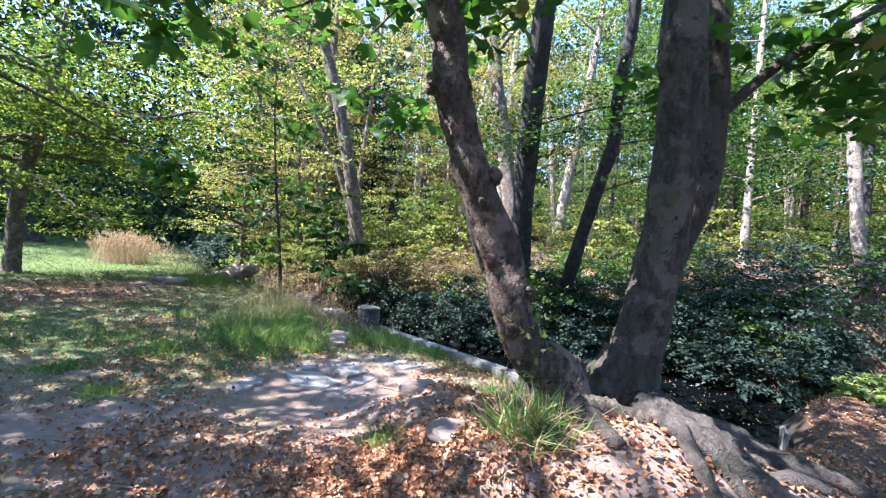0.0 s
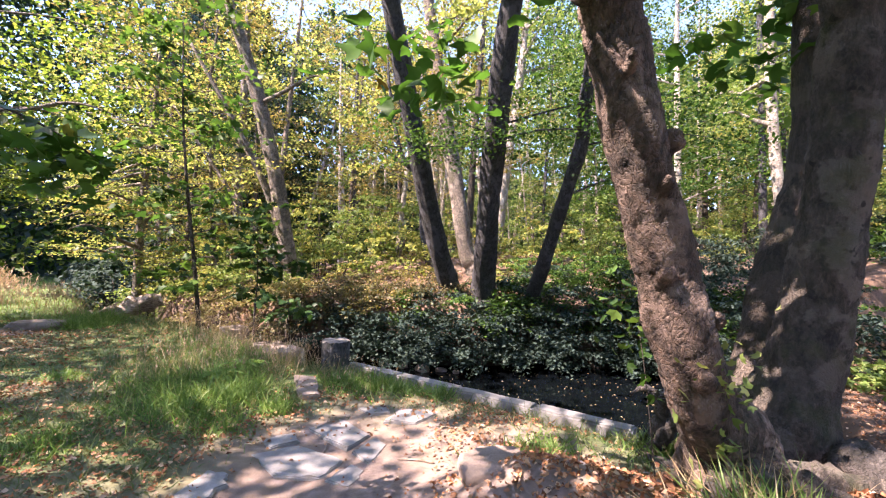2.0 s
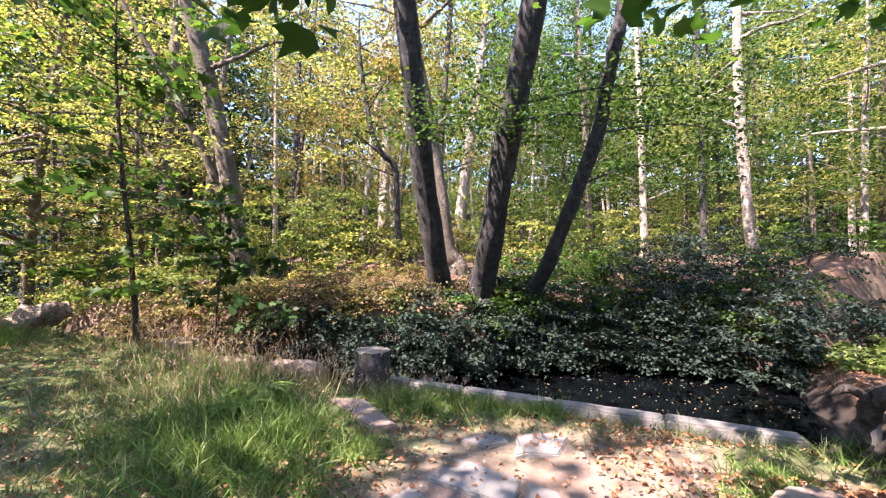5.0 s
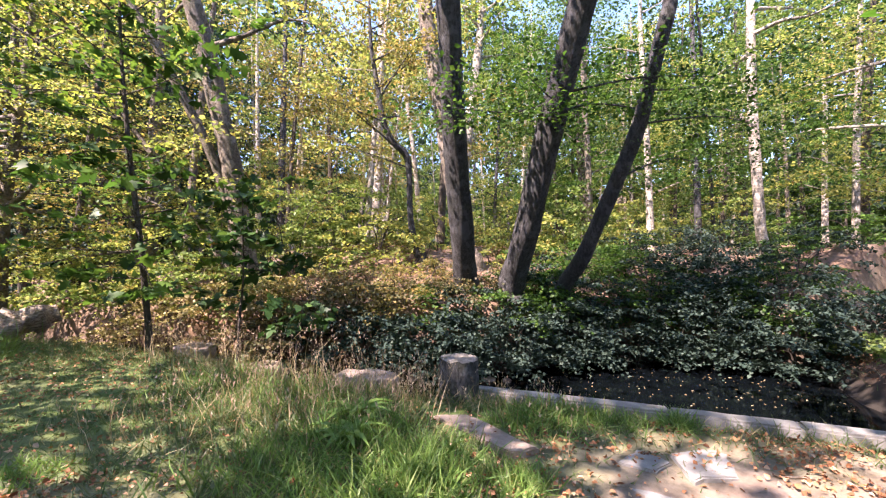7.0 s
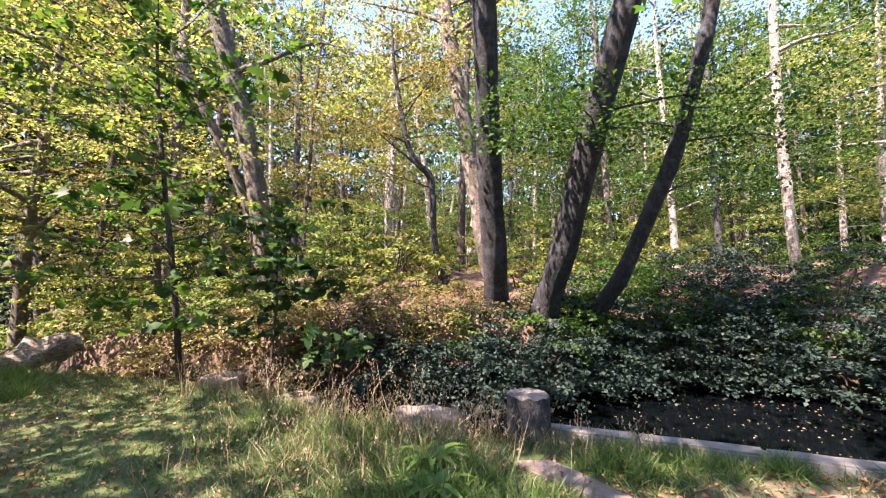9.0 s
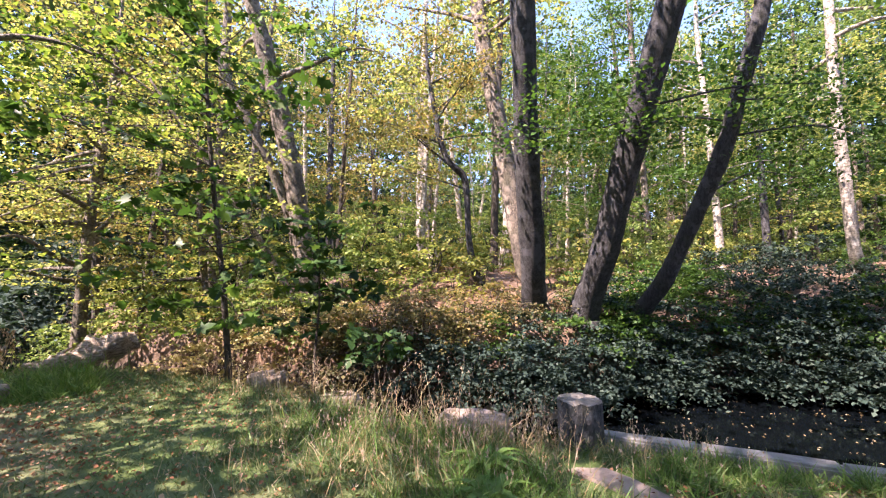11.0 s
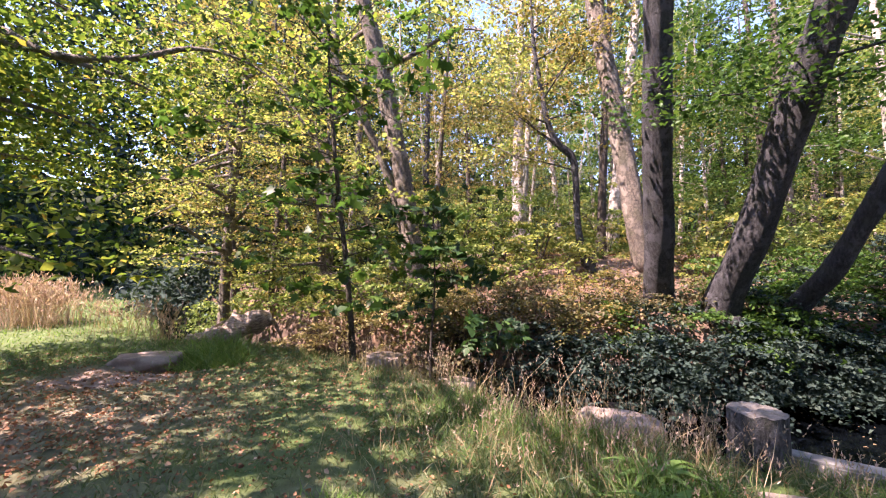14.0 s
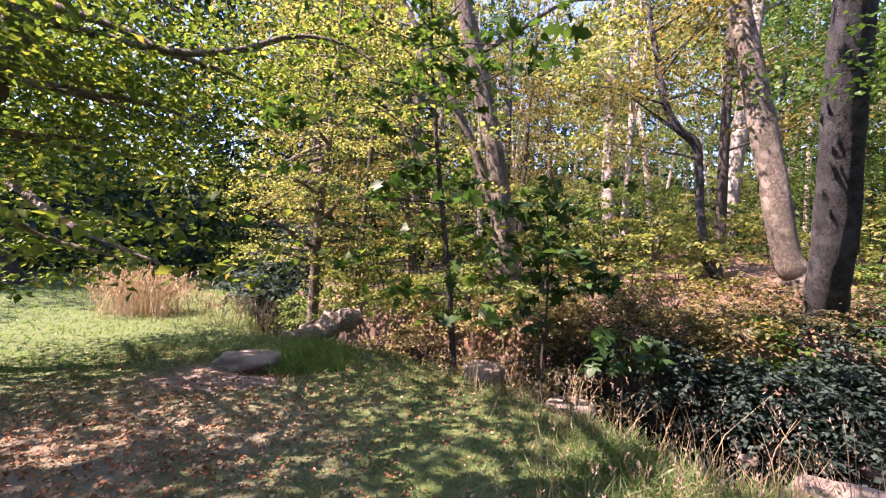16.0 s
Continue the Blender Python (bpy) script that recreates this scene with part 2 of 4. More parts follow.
def leaves(name, at, tip, face, length, width, shape, mat, parent=None, label=""):
    """Leaves at given places: tip is the way each one points, face its upper side."""
    base, tris = shape
    y = unit(tip)
    z = unit(face - (face * y).sum(1, keepdims=True) * y)
    x = np.cross(y, z)
    b = np.array(base)
    v = at[:, None, :] + (x * width[:, None])[:, None, :] * b[None, :, 0:1] + (y * length[:, None])[:, None, :] * b[None, :, 1:2] \
        + (z * length[:, None])[:, None, :] * b[None, :, 2:3]
    k = len(base)
    f = (np.arange(len(at))[:, None, None] * k + np.array(tris)[None]).reshape(-1)
    me = bpy.data.meshes.new(name)
    me.vertices.add(len(at) * k)
    me.vertices.foreach_set("co", v.astype(np.float32).ravel())
    return finish_sheets(me, name, f.astype(np.int32), 3, mat, parent, label)


def random_ways(n, up=0.0, flat=1.0):
    v = rng.normal(size=(n, 3)) * (1, 1, flat)
    v[:, 2] += up
    return unit(v)


def smooth_path(points, steps=6):
    """Points (x, y, z, r) joined by a Catmull-Rom curve."""
    p = np.array([points[0], *points, points[-1]], float)
    out = []
    for i in range(1, len(p) - 2):
        for s in np.linspace(0, 1, steps, endpoint=False):
            a, b, c, d = p[i - 1:i + 3]
            out.append(0.5 * (2 * b + (c - a) * s + (2 * a - 5 * b + 4 * c - d) * s * s + (3 * b - a - 3 * c + d) * s ** 3))
    out.append(p[-2])
    return np.array(out)


def tube(points, sides=10, rough=0.0, steps=6, seed=0):
    """Verts and faces of a tapered, slightly lumpy limb along (x, y, z, r)."""
    p = smooth_path(points, steps)
    n = len(p)
    t = unit(np.gradient(p[:, :3], axis=0))
    ref = np.array((0.0, 1.0, 0.01)) if abs(t[0][2]) > 0.5 else np.array((0.0, 0.0, 1.0))
    u = unit(np.cross(t, ref))
    w = np.cross(t, u)
    a = np.linspace(0, 2 * math.pi, sides, endpoint=False)
    r = p[:, 3][:, None] * np.ones((1, sides))
    if rough:
        i = np.arange(n)[:, None] * 8 / steps
        r = r * (1 + 0.35 * rough * np.random.default_rng(seed + 5).normal(size=r.shape)) * (1 + rough * (np.sin(3 * a + seed + 0.5 * i) * 0.5 + np.sin(2 * a[None] - 0.33 * i + seed * 2) * 0.5 + 0.5 * np.sin(i * 0.9 + seed)))
    v = p[:, None, :3] + r[..., None] * (u[:, None] * np.cos(a)[None, :, None] + w[:, None] * np.sin(a)[None, :, None])
    f = [(i * sides + j, i * sides + (j + 1) % sides, (i + 1) * sides + (j + 1) % sides, (i + 1) * sides + j) for i in range(n - 1) for j in range(sides)]
    f += [tuple(range(sides))[::-1], tuple((n - 1) * sides + j for j in range(sides))]
    return v.reshape(-1, 3), f


def joined(pieces):
    vs, fs, k = [], [], 0
    for v, f in pieces:
        vs.append(v)
        fs += [tuple(i + k for i in q) for q in f]
        k += len(v)
    return np.concatenate(vs), fs


def empty(name, at, label, category, group="", kind=""):
    ob = new(name)
    ob.location = at
    ob.empty_display_size = 0.2
    return tagged(ob, label, category, group, kind)


def under(ob, thing):
    """Parents a mesh that was built in world places."""
    ob.parent = thing
    ob.matrix_parent_inverse = Matrix.Translation(thing.location).inverted()
    return ob


# ---- the lie of the land ----
SHORE = [(-22, 44), (-14.5, 26), (-8.4, 14.4), (-5.6, 12.9), (-4.2, 11.6), (-3.0, 9.9), (-2.5, 8.6), (-1.0, 7.6), (1.75, 4.75), (2.3, 4.3), (3.2, 4.3), (4.4, 4.95),
         (5.6, 6.5), (6.9, 7.4), (6.6, 8.7), (5.2, 9.9), (3.5, 10.7), (1.6, 10.6), (-0.8, 11.4), (-2.8, 12.5), (-5, 14.6), (-7.4, 16.6), (-12.5, 27), (-19, 46)]
WATER_Z = -0.85


def shore_distance(x, y):
    """Distance to the pool and creek, negative inside."""
    d = np.full(x.shape, 1e9)
    inside = np.zeros(x.shape, bool)
    for (ax, ay), (bx, by) in zip(SHORE, SHORE[1:] + SHORE[:1]):
        ex, ey = bx - ax, by - ay
        s = np.clip(((x - ax) * ex + (y - ay) * ey) / (ex * ex + ey * ey), 0, 1)
        d = np.minimum(d, np.hypot(x - ax - s * ex, y - ay - s * ey))
        if ey:
            inside ^= ((ay > y) != (by > y)) & (x < ex * (y - ay) / ey + ax)
    return np.where(inside, -d, d)


def step(a, b, v):
    s = np.clip((v - a) / (b - a), 0, 1)
    return s * s * (3 - 2 * s)


def lumps(x, y, f, seed=0.0):
    return (np.sin(x * f + 1.3 * np.sin(y * f * 0.7 + seed)) + np.sin(y * f * 1.13 + 1.7 * np.sin(x * f * 0.6 - seed) + seed)) * 0.5


def far_side(x, y):
    mid = np.interp(x, [-60, -20.5, -13.5, -8, -4, -2.8, -1, 1, 3, 5, 6.8, 12, 60], [140, 45, 26.5, 15.4, 12.6, 11.2, 9.6, 8.4, 7.6, 7.2, 7.9, 8.2, 8.2])
    return step(-0.3, 0.3, y - mid)


def land(x, y):
    x, y = np.asarray(x, float), np.asarray(y, float)
    d = shore_distance(x, y)
    dd = np.maximum(d, 0)
    slope = 0.1 + 0.16 * step(-4, 0.5, x)
    far = 0.42 + slope * np.minimum(dd, 6) + 0.04 * np.maximum(dd - 6, 0) + 0.06 * lumps(x, y, 1.1)
    far = far - 0.5 * step(6, 9, x) * (1 - step(0, 3, dd))
    near = 0.02 * lumps(x, y, 1.7, 2) + 0.012 * lumps(x, y, 5, 1)
    near = near + 0.5 * np.exp(-((x - 1.15) / 0.95) ** 2 - ((y - 2.65) / 0.75) ** 2) + 0.3 * np.exp(-((x - 0.1) / 0.6) ** 2 - ((y - 3.5) / 0.5) ** 2)
    near = near + 0.17 * np.exp(-((x - 2.4) / 0.9) ** 2 - ((y - 2.65) / 0.6) ** 2)
    near = near + 0.2 * np.exp(-((x - 0.25) / 0.55) ** 2 - ((y - 2.45) / 0.45) ** 2)
    near = near + 0.12 * np.exp(-((x - 0.3) / 1.6) ** 2 - ((y - 0.4) / 1.6) ** 2) - 0.07 * np.exp(-((x + 1.2) / 1.3) ** 2 - ((y - 4.6) / 1.5) ** 2)
    near = near - 0.28 * step(2.6, 4.6, x) * step(-3, 3, y)
    near = near - 0.3 * np.exp(-((x + 7.35) / 0.7) ** 2 - ((y - 11.7) / 0.45) ** 2)
    near = near + 0.015 * lumps(x, y, 9, 3) * (1 - np.exp(-((x + 1.1) / 1.1) ** 4 - ((y - 4.9) / 1.6) ** 4))
    near = np.where(x < -12, near + 0.01 * (-12 - x), near)
    w = far_side(x, y)
    z = near * (1 - w) + far * w
    wall = step(0.5, 0.0, np.abs((x - 0.4) * 0.72 + (y - 6.1) * 0.69)) * step(-1.4, -1.0, x) * step(2.2, 1.7, x)
    lo, hi = -0.35 + 0.37 * wall, 0.55 - 0.35 * wall
    bank = step(0, 1, (d - lo) / (hi - lo))
    return -1.15 + (z + 1.15) * bank


def land_at(x, y):
    return float(land(np.array([x]), np.array([y]))[0])


def cover(x, y):
    """How much turf and how much leaf litter lies on the ground."""
    w = far_side(x, y)
    d = shore_distance(x, y)
    patio = np.exp(-((x + 0.7) / 1.55) ** 4 - ((y - 4.1) / 1.75) ** 4)
    mound = np.exp(-((x - 1.0) / 2.2) ** 4 - ((y - 1.6) / 2.4) ** 4)
    track = np.exp(-((x + 7.9) / 0.9) ** 4 - ((y - 11.0) / 0.65) ** 4)
    litter_side = np.exp(-((x + 2.6 + 0.5 * (y - 2)) / 1.3) ** 2 - ((y - 2.4) / 2.2) ** 4)
    dry = 0.55 * np.exp(-((x + 8.2) / 2.3) ** 4 - ((y - 8.6) / 1.9) ** 4) + 0.4 * np.exp(-((x + 4.4) / 1.0) ** 2 - ((y - 6.6) / 1.0) ** 2)
    bare = np.clip(patio + mound + track + dry + 0.85 * litter_side, 0, 1)
    turf = np.clip(1 - bare * 1.15 + 0.35 * lumps(x, y, 2.6, 4) * bare + 0.12 * lumps(x, y, 7, 2), 0, 1)
    turf = turf * (1 - w)
    duff = np.clip(w * (0.75 + 0.25 * lumps(x, y, 1.3)), 0, 1)
    right = step(3.0, 4.5, x) * (1 - w)
    turf = turf * (1 - 0.75 * right)
    return turf, np.where(d < 0.1, 0.2 + 0.75 * w, np.maximum(duff, right))


def build_ground():
    s = np.linspace(-1, 1, 361)
    gx = -0.5 + 14 * s + 480 * np.sign(s) * np.abs(s) ** 9
    gy = 7 + 12.5 * s + 480 * np.sign(s) * np.abs(s) ** 9
    x, y = np.meshgrid(gx, gy)
    z = land(x, y)
    n = len(s)
    i = np.arange(n * n).reshape(n, n)
    f = np.stack([i[:-1, :-1], i[:-1, 1:], i[1:, 1:], i[1:, :-1]], -1).reshape(-1, 4)
    me = bpy.data.meshes.new("ground")
    me.vertices.add(n * n)
    me.vertices.foreach_set("co", np.stack([x, y, z], -1).astype(np.float32).ravel())
    ob = finish_sheets(me, "ground", f.astype(np.int32).ravel(), 4, FLOOR, None, "trodden earth and turf under fallen brown leaves")
    me.polygons.foreach_set("use_smooth", np.ones(len(me.polygons), dtype=bool))
    turf, duff = cover(x, y)
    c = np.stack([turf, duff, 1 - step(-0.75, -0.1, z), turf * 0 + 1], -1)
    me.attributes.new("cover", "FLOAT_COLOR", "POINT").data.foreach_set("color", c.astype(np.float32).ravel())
    tagged(ob, category="ground", kind="structure")
    pts = [(px, py, WATER_Z) for px, py in SHORE]
    grown = [(px + (0.5 if px > 4 else 0), py, z0) for px, py, z0 in pts]
    w = solid("water", grown, [tuple(range(len(grown)))], WATER, None, "dark still pond water with floating leaves", False)
    tagged(w, category="water", kind="structure")


build_ground()


# ---- trees ----
def branch_paths(trunk, count, low, high, reach, rise, r0, seed):
    """Limbs that leave a trunk path between two heights."""
    g = np.random.default_rng(seed)
    p = smooth_path(trunk, 8)
    out = []
    for k in range(count):
        h = low + (high - low) * (k + g.random()) / count
        j = int(np.argmin(np.abs(p[:, 2] - h)))
        a = g.random() * 2 * math.pi
        l = reach * (0.6 + 0.6 * g.random())
        r = min(r0, p[j][3] * 0.6)
        q = p[j][:3]
        way = np.array((math.cos(a), math.sin(a), rise * (0.4 + g.random())))
        bend = g.normal(size=3) * 0.15 * l
        out.append([(*q, r), (*(q + way * l * 0.35 + bend * 0.4), r * 0.7), (*(q + way * l * 0.7 + bend), r * 0.42), (*(q + way * l + bend + (0, 0, -0.1 * l)), r * 0.15)])
    return out


def sprays(paths, per, spread, flat, start=0.3):
    """Leaf places round the outer part of limbs, in flat sprays."""
    res = []
    for b in paths:
        p = smooth_path(b, 6)
        p = p[int(len(p) * start):, :3]
        m = max(3, per // 28)
        c = p[rng.integers(0, len(p), m)] + rng.normal(size=(m, 3)) * spread * (1, 1, 0.45)
        k = rng.integers(0, m, per)
        res.append(c[k] + rng.normal(size=(per, 3)) * np.array((1, 1, flat)) * spread * 0.42)
    return np.concatenate(res)


def foliage(name, at, size, mat, parent, shape=OVAL, up=1.9, droop=-0.2, label=""):
    n = len(at)
    tip = random_ways(n, droop, 0.5)
    face = random_ways(n, up)
    l = size * (0.65 + 0.7 * rng.random(n))
    ob = leaves(name, at, tip, face, l, l * (0.85 if shape is OVAL else 1.0), shape, mat, None, label)
    return under(ob, parent) if parent else ob


def tree(name, label, trunk, bark, crown_mat, limbs=10, low=4.0, high=11.0, reach=3.0, rise=0.5, per=700, leaf=0.13, spread=0.7, flat=0.3,
         shape=OVAL, sides=12, rough=0.06, seed=1, extra=(), group="", limb_r=0.08, category="tree", bare=(), rings=10, more=0, limb_rings=5):
    """A tree: trunk, limbs and crown, from its trunk's path of (x, y, z, r)."""
    x, y, z, r = trunk[0]
    g = land_at(x, y)
    root = empty(name, (x, y, g), label, category, group)
    path = [(x - (trunk[1][0] - x) * 0.1, y, g - 0.15, r * 1.35), (x, y, max(z, g + 0.25), r), *trunk[1:]]
    under(solid("trunk", *tube(path, sides, rough, rings, seed), bark), root)
    boughs = [*extra, *branch_paths(trunk, limbs, low, high, reach, rise, limb_r, seed)]
    if boughs:
        for i, b in enumerate([*boughs, *bare]):
            under(solid("limb", *tube(b, 6, 0.03, limb_rings, i), bark), root)
        if per:
            foliage("crown", sprays([*boughs, *(list(extra) * more)], per, spread, flat), leaf, crown_mat, root, shape)
    return root


# the double maple on the root mound
TRUNK_A = [(0.9, 2.98, 0.43, 0.2), (0.68, 2.88, 0.84, 0.15), (0.5, 2.82, 1.2, 0.14), (0.4, 2.83, 1.57, 0.134), (0.14, 2.69, 2.1, 0.122), (0.02, 2.64, 2.45, 0.115), (-0.03, 2.61, 2.62, 0.122), (-0.06, 2.58, 2.88, 0.11), (-0.13, 2.52, 3.2, 0.103),
           (-0.3, 2.4, 5, 0.09), (-0.6, 2.4, 7.5, 0.06), (-0.8, 2.4, 9.5, 0.03)]
TRUNK_B = [(1.48, 3.16, 0.5, 0.27), (1.56, 3.09, 1.05, 0.18), (1.61, 3.01, 1.6, 0.16), (1.62, 2.93, 2.2, 0.152), (1.59, 2.84, 2.8, 0.148), (1.53, 2.77, 3.3, 0.145),
           (1.5, 2.6, 5.5, 0.13), (1.7, 2.5, 8, 0.09), (1.8, 2.5, 10.5, 0.04)]
TRUNK_B2 = [(1.55, 3.38, 0.45, 0.2), (1.68, 3.46, 0.95, 0.155), (1.86, 3.5, 1.46, 0.145), (2.04, 3.52, 1.85, 0.138), (2.19, 3.52, 2.25, 0.132), (2.25, 3.52, 2.9, 0.12), (2.2, 3.5, 4.2, 0.09), (2.4, 3.6, 7, 0.06), (2.5, 3.6, 9, 0.03)]
LIMB_B2 = [(2.25, 3.52, 2.88, 0.07), (2.42, 3.52, 3.02, 0.052), (2.78, 3.52, 3.37, 0.043), (3.28, 3.52, 3.72, 0.036), (4.3, 3.6, 4.4, 0.02)]
SPRAY_LEFT = [[(-0.2, 2.57, 3.5, 0.03), (-0.6, 2.8, 3.55, 0.02), (-1.1, 3.1, 3.4, 0.012), (-1.5, 3.2, 3.3, 0.005)], [(-0.2, 2.57, 3.4, 0.03), (-0.4, 3.0, 3.4, 0.015), (-0.7, 3.2, 3.2, 0.006)]]
SPRAY_RIGHT = [[(2.6, 3.3, 3.3, 0.02), (3.0, 3.6, 3.4, 0.015), (3.5, 4.0, 3.5, 0.006)], [(3.0, 3.3, 3.5, 0.02), (3.6, 3.3, 3.5, 0.012), (4.2, 3.2, 3.4, 0.006)]]
maple_a = tree("maple_tree", "leaning maple trunk with mottled brown bark on root mound", TRUNK_A, BARK_RED, MAPLE, 24, 5.6, 9, 3.3, 0.3, 210, 0.14, 0.6, 0.3, LOBED, 32, 0.07, 3, SPRAY_LEFT, rings=22)
maple_b = tree("maple_tree", "thick grey-brown maple with forked stem and mossy foot", TRUNK_B, BARK_MAPLE, MAPLE, 14, 4.6, 10, 3.4, 0.3, 320, 0.14, 0.6, 0.3, LOBED, 36, 0.06, 5, SPRAY_RIGHT, rings=22)
under(solid("side_stem", *tube(TRUNK_B2, 12, 0.07, 8, 2), BARK_DARK), maple_b)
under(solid("side_limb", *tube(LIMB_B2, 8, 0.05, 6, 4), BARK_DARK), maple_b)

for kx, ky, kz, kr in ((-0.14, 2.56, 2.6, 0.06), (0.3, 2.66, 2.06, 0.05), (0.02, 2.54, 2.3, 0.03), (0.33, 2.72, 1.5, 0.035), (0.5, 2.69, 1.05, 0.04), (0.24, 2.62, 1.86, 0.03), (0.62, 2.77, 1.3, 0.045)):
    stub = [(kx, ky + 0.06, kz - 0.03, kr * 0.9), (kx, ky, kz, kr), (kx - 0.02, ky - 0.03, kz + 0.02, kr * 0.7), (kx - 0.03, ky - 0.05, kz + 0.03, kr * 0.25)]
    under(solid("knot", *tube(stub, 9, 0.2, 4, int(kz * 10)), BARK_RED), maple_a)
# alders across the pool
tree("alder_tree", "straight dark-barked alder on the far bank", [(1.45, 12.0, 0.6, 0.3), (0.99, 11.39, 2, 0.26), (0.35, 10.57, 4, 0.235), (-0.23, 9.76, 6, 0.215), (-0.77, 8.95, 8, 0.19), (-1.2, 8.3, 11, 0.15), (-1.3, 8.2, 16, 0.05)],
     BARK_ALDER, YELLOW, 11, 7.5, 15, 2.6, 0.35, 330, 0.13, seed=11)
tree("alder_tree", "dark-barked alder leaning out over the pool", [(2.19, 11.25, 0.4, 0.32), (1.98, 10.44, 2, 0.275), (1.79, 9.43, 4, 0.25), (1.68, 8.42, 6, 0.225), (1.66, 7.42, 8, 0.2), (1.7, 6.6, 11, 0.14), (1.8, 6.4, 16, 0.05)],
     BARK_ALDER, GREEN, 11, 8.5, 15, 2.8, 0.35, 480, 0.085, seed=12, flat=0.09, more=1,
     extra=([(1.8, 9.4, 4.2, 0.03), (3.0, 9.3, 4.55, 0.022), (4.9, 9.1, 4.6, 0.013), (6.8, 9.3, 5.1, 0.005)], [(1.8, 9.3, 4.4, 0.025), (0.9, 9.4, 4.05, 0.015), (-0.3, 9.5, 3.95, 0.006)], [(1.8, 9.3, 4.5, 0.025), (3.2, 8.5, 4.8, 0.017), (5.2, 8.2, 5.1, 0.006)], [(1.8, 9.3, 4.4, 0.02), (1.3, 9.0, 4.3, 0.013), (0.6, 8.7, 4.4, 0.006)]))
tree("alder_tree", "slender dark alder leaning among bushes", [(3.35, 10.85, 0.7, 0.19), (3.3, 10.1, 1.6, 0.165), (3.4, 9.3, 3.1, 0.15), (3.54, 8.9, 4.1, 0.145), (3.46, 8.65, 4.7, 0.135), (3.38, 8.3, 5.5, 0.13), (3.42, 8.1, 6.3, 0.125), (3.3, 7.7, 8, 0.11), (3.0, 7.2, 11, 0.07), (2.8, 7, 14, 0.03)],
     BARK_ALDER, GREEN, 9, 8, 13, 2.6, 0.3, 450, 0.085, seed=13, flat=0.1, more=1,
     extra=([(3.4, 9.3, 3.1, 0.025), (5, 9.3, 3.7, 0.016), (7, 9.5, 3.8, 0.006)], [(3.46, 8.7, 4.7, 0.025), (5, 8.9, 5.1, 0.016), (7, 9, 5.7, 0.006)], [(3.5, 8.9, 4.1, 0.022), (4.9, 8.3, 4.3, 0.014), (6.3, 8.2, 4.3, 0.006)]))
tree("crooked_tree", "thin crooked sapling with kinked dark stem", [(1.44, 14.6, 0.9, 0.11), (1.28, 14.6, 1.66, 0.1), (1.08, 14.6, 2.63, 0.09), (1.02, 14.6, 3.95, 0.09), (0.9, 14.6, 4.55, 0.1), (0.5, 14.6, 4.87, 0.09), (0.2, 14.6, 5.5, 0.075), (-0.01, 14.6, 6.6, 0.065), (-0.18, 14.6, 7.6, 0.05), (-0.25, 14.6, 9, 0.02)],
     BARK_ALDER, OLIVE, 12, 3.8, 8.8, 2.0, 0.4, 300, 0.09, 0.45, 0.14, seed=14, limb_r=0.03)
tree("grey_tree", "pale grey leaning trunk dappled with sunlight", [(2.66, 13.81, 1.2, 0.3), (2.39, 13.84, 2, 0.27), (2.05, 13.87, 4, 0.255), (1.69, 13.91, 6, 0.24), (1.31, 13.95, 8, 0.22), (0.8, 14, 12, 0.15), (0.6, 14, 17, 0.05)],
     BARK_GREY, YELLOW, 11, 8, 16, 2.8, 0.35, 330, 0.14, seed=15)
tree("birch_tree", "slender pale birch trunk behind dense bushes", [(10.6, 10.1, 1.0, 0.16), (10.3, 10.05, 2.4, 0.145), (10.03, 10, 4, 0.135), (9.79, 9.95, 6, 0.125), (9.68, 9.9, 8, 0.115), (9.7, 9.8, 16, 0.04)],
     BARK_PALE, LIGHT, 14, 5, 15, 3.0, 0.3, 520, 0.1, seed=16)
tree("birch_tree", "pale birch trunk standing in open woodland", [(13.6, 7.5, 0.3, 0.19), (13.6, 7.5, 4, 0.17), (13.5, 7.5, 8, 0.14), (13.4, 7.5, 16, 0.05)], BARK_PALE, GREEN, 14, 3.5, 15, 3.0, 0.3, 520, 0.1, seed=26)
tree("birch_tree", "tall straight white birch on the leafy slope", [(3.08, 24.5, 2.3, 0.3), (3.21, 24.9, 5, 0.29), (3.43, 25.3, 9, 0.26), (3.6, 25.5, 14, 0.2), (3.8, 25.5, 20, 0.06)],
     BARK_PALE, YELLOW, 10, 9, 18, 3.0, 0.4, 330, 0.16, seed=17)
tree("birch_tree", "white trunk standing behind the grey tree", [(5.6, 20.1, 2.6, 0.28), (6.1, 20.1, 6.8, 0.25), (6.8, 20.1, 12, 0.18), (7.2, 20.1, 18, 0.05)],
     BARK_PALE, LIGHT, 10, 9, 17, 3.0, 0.4, 330, 0.16, seed=18)
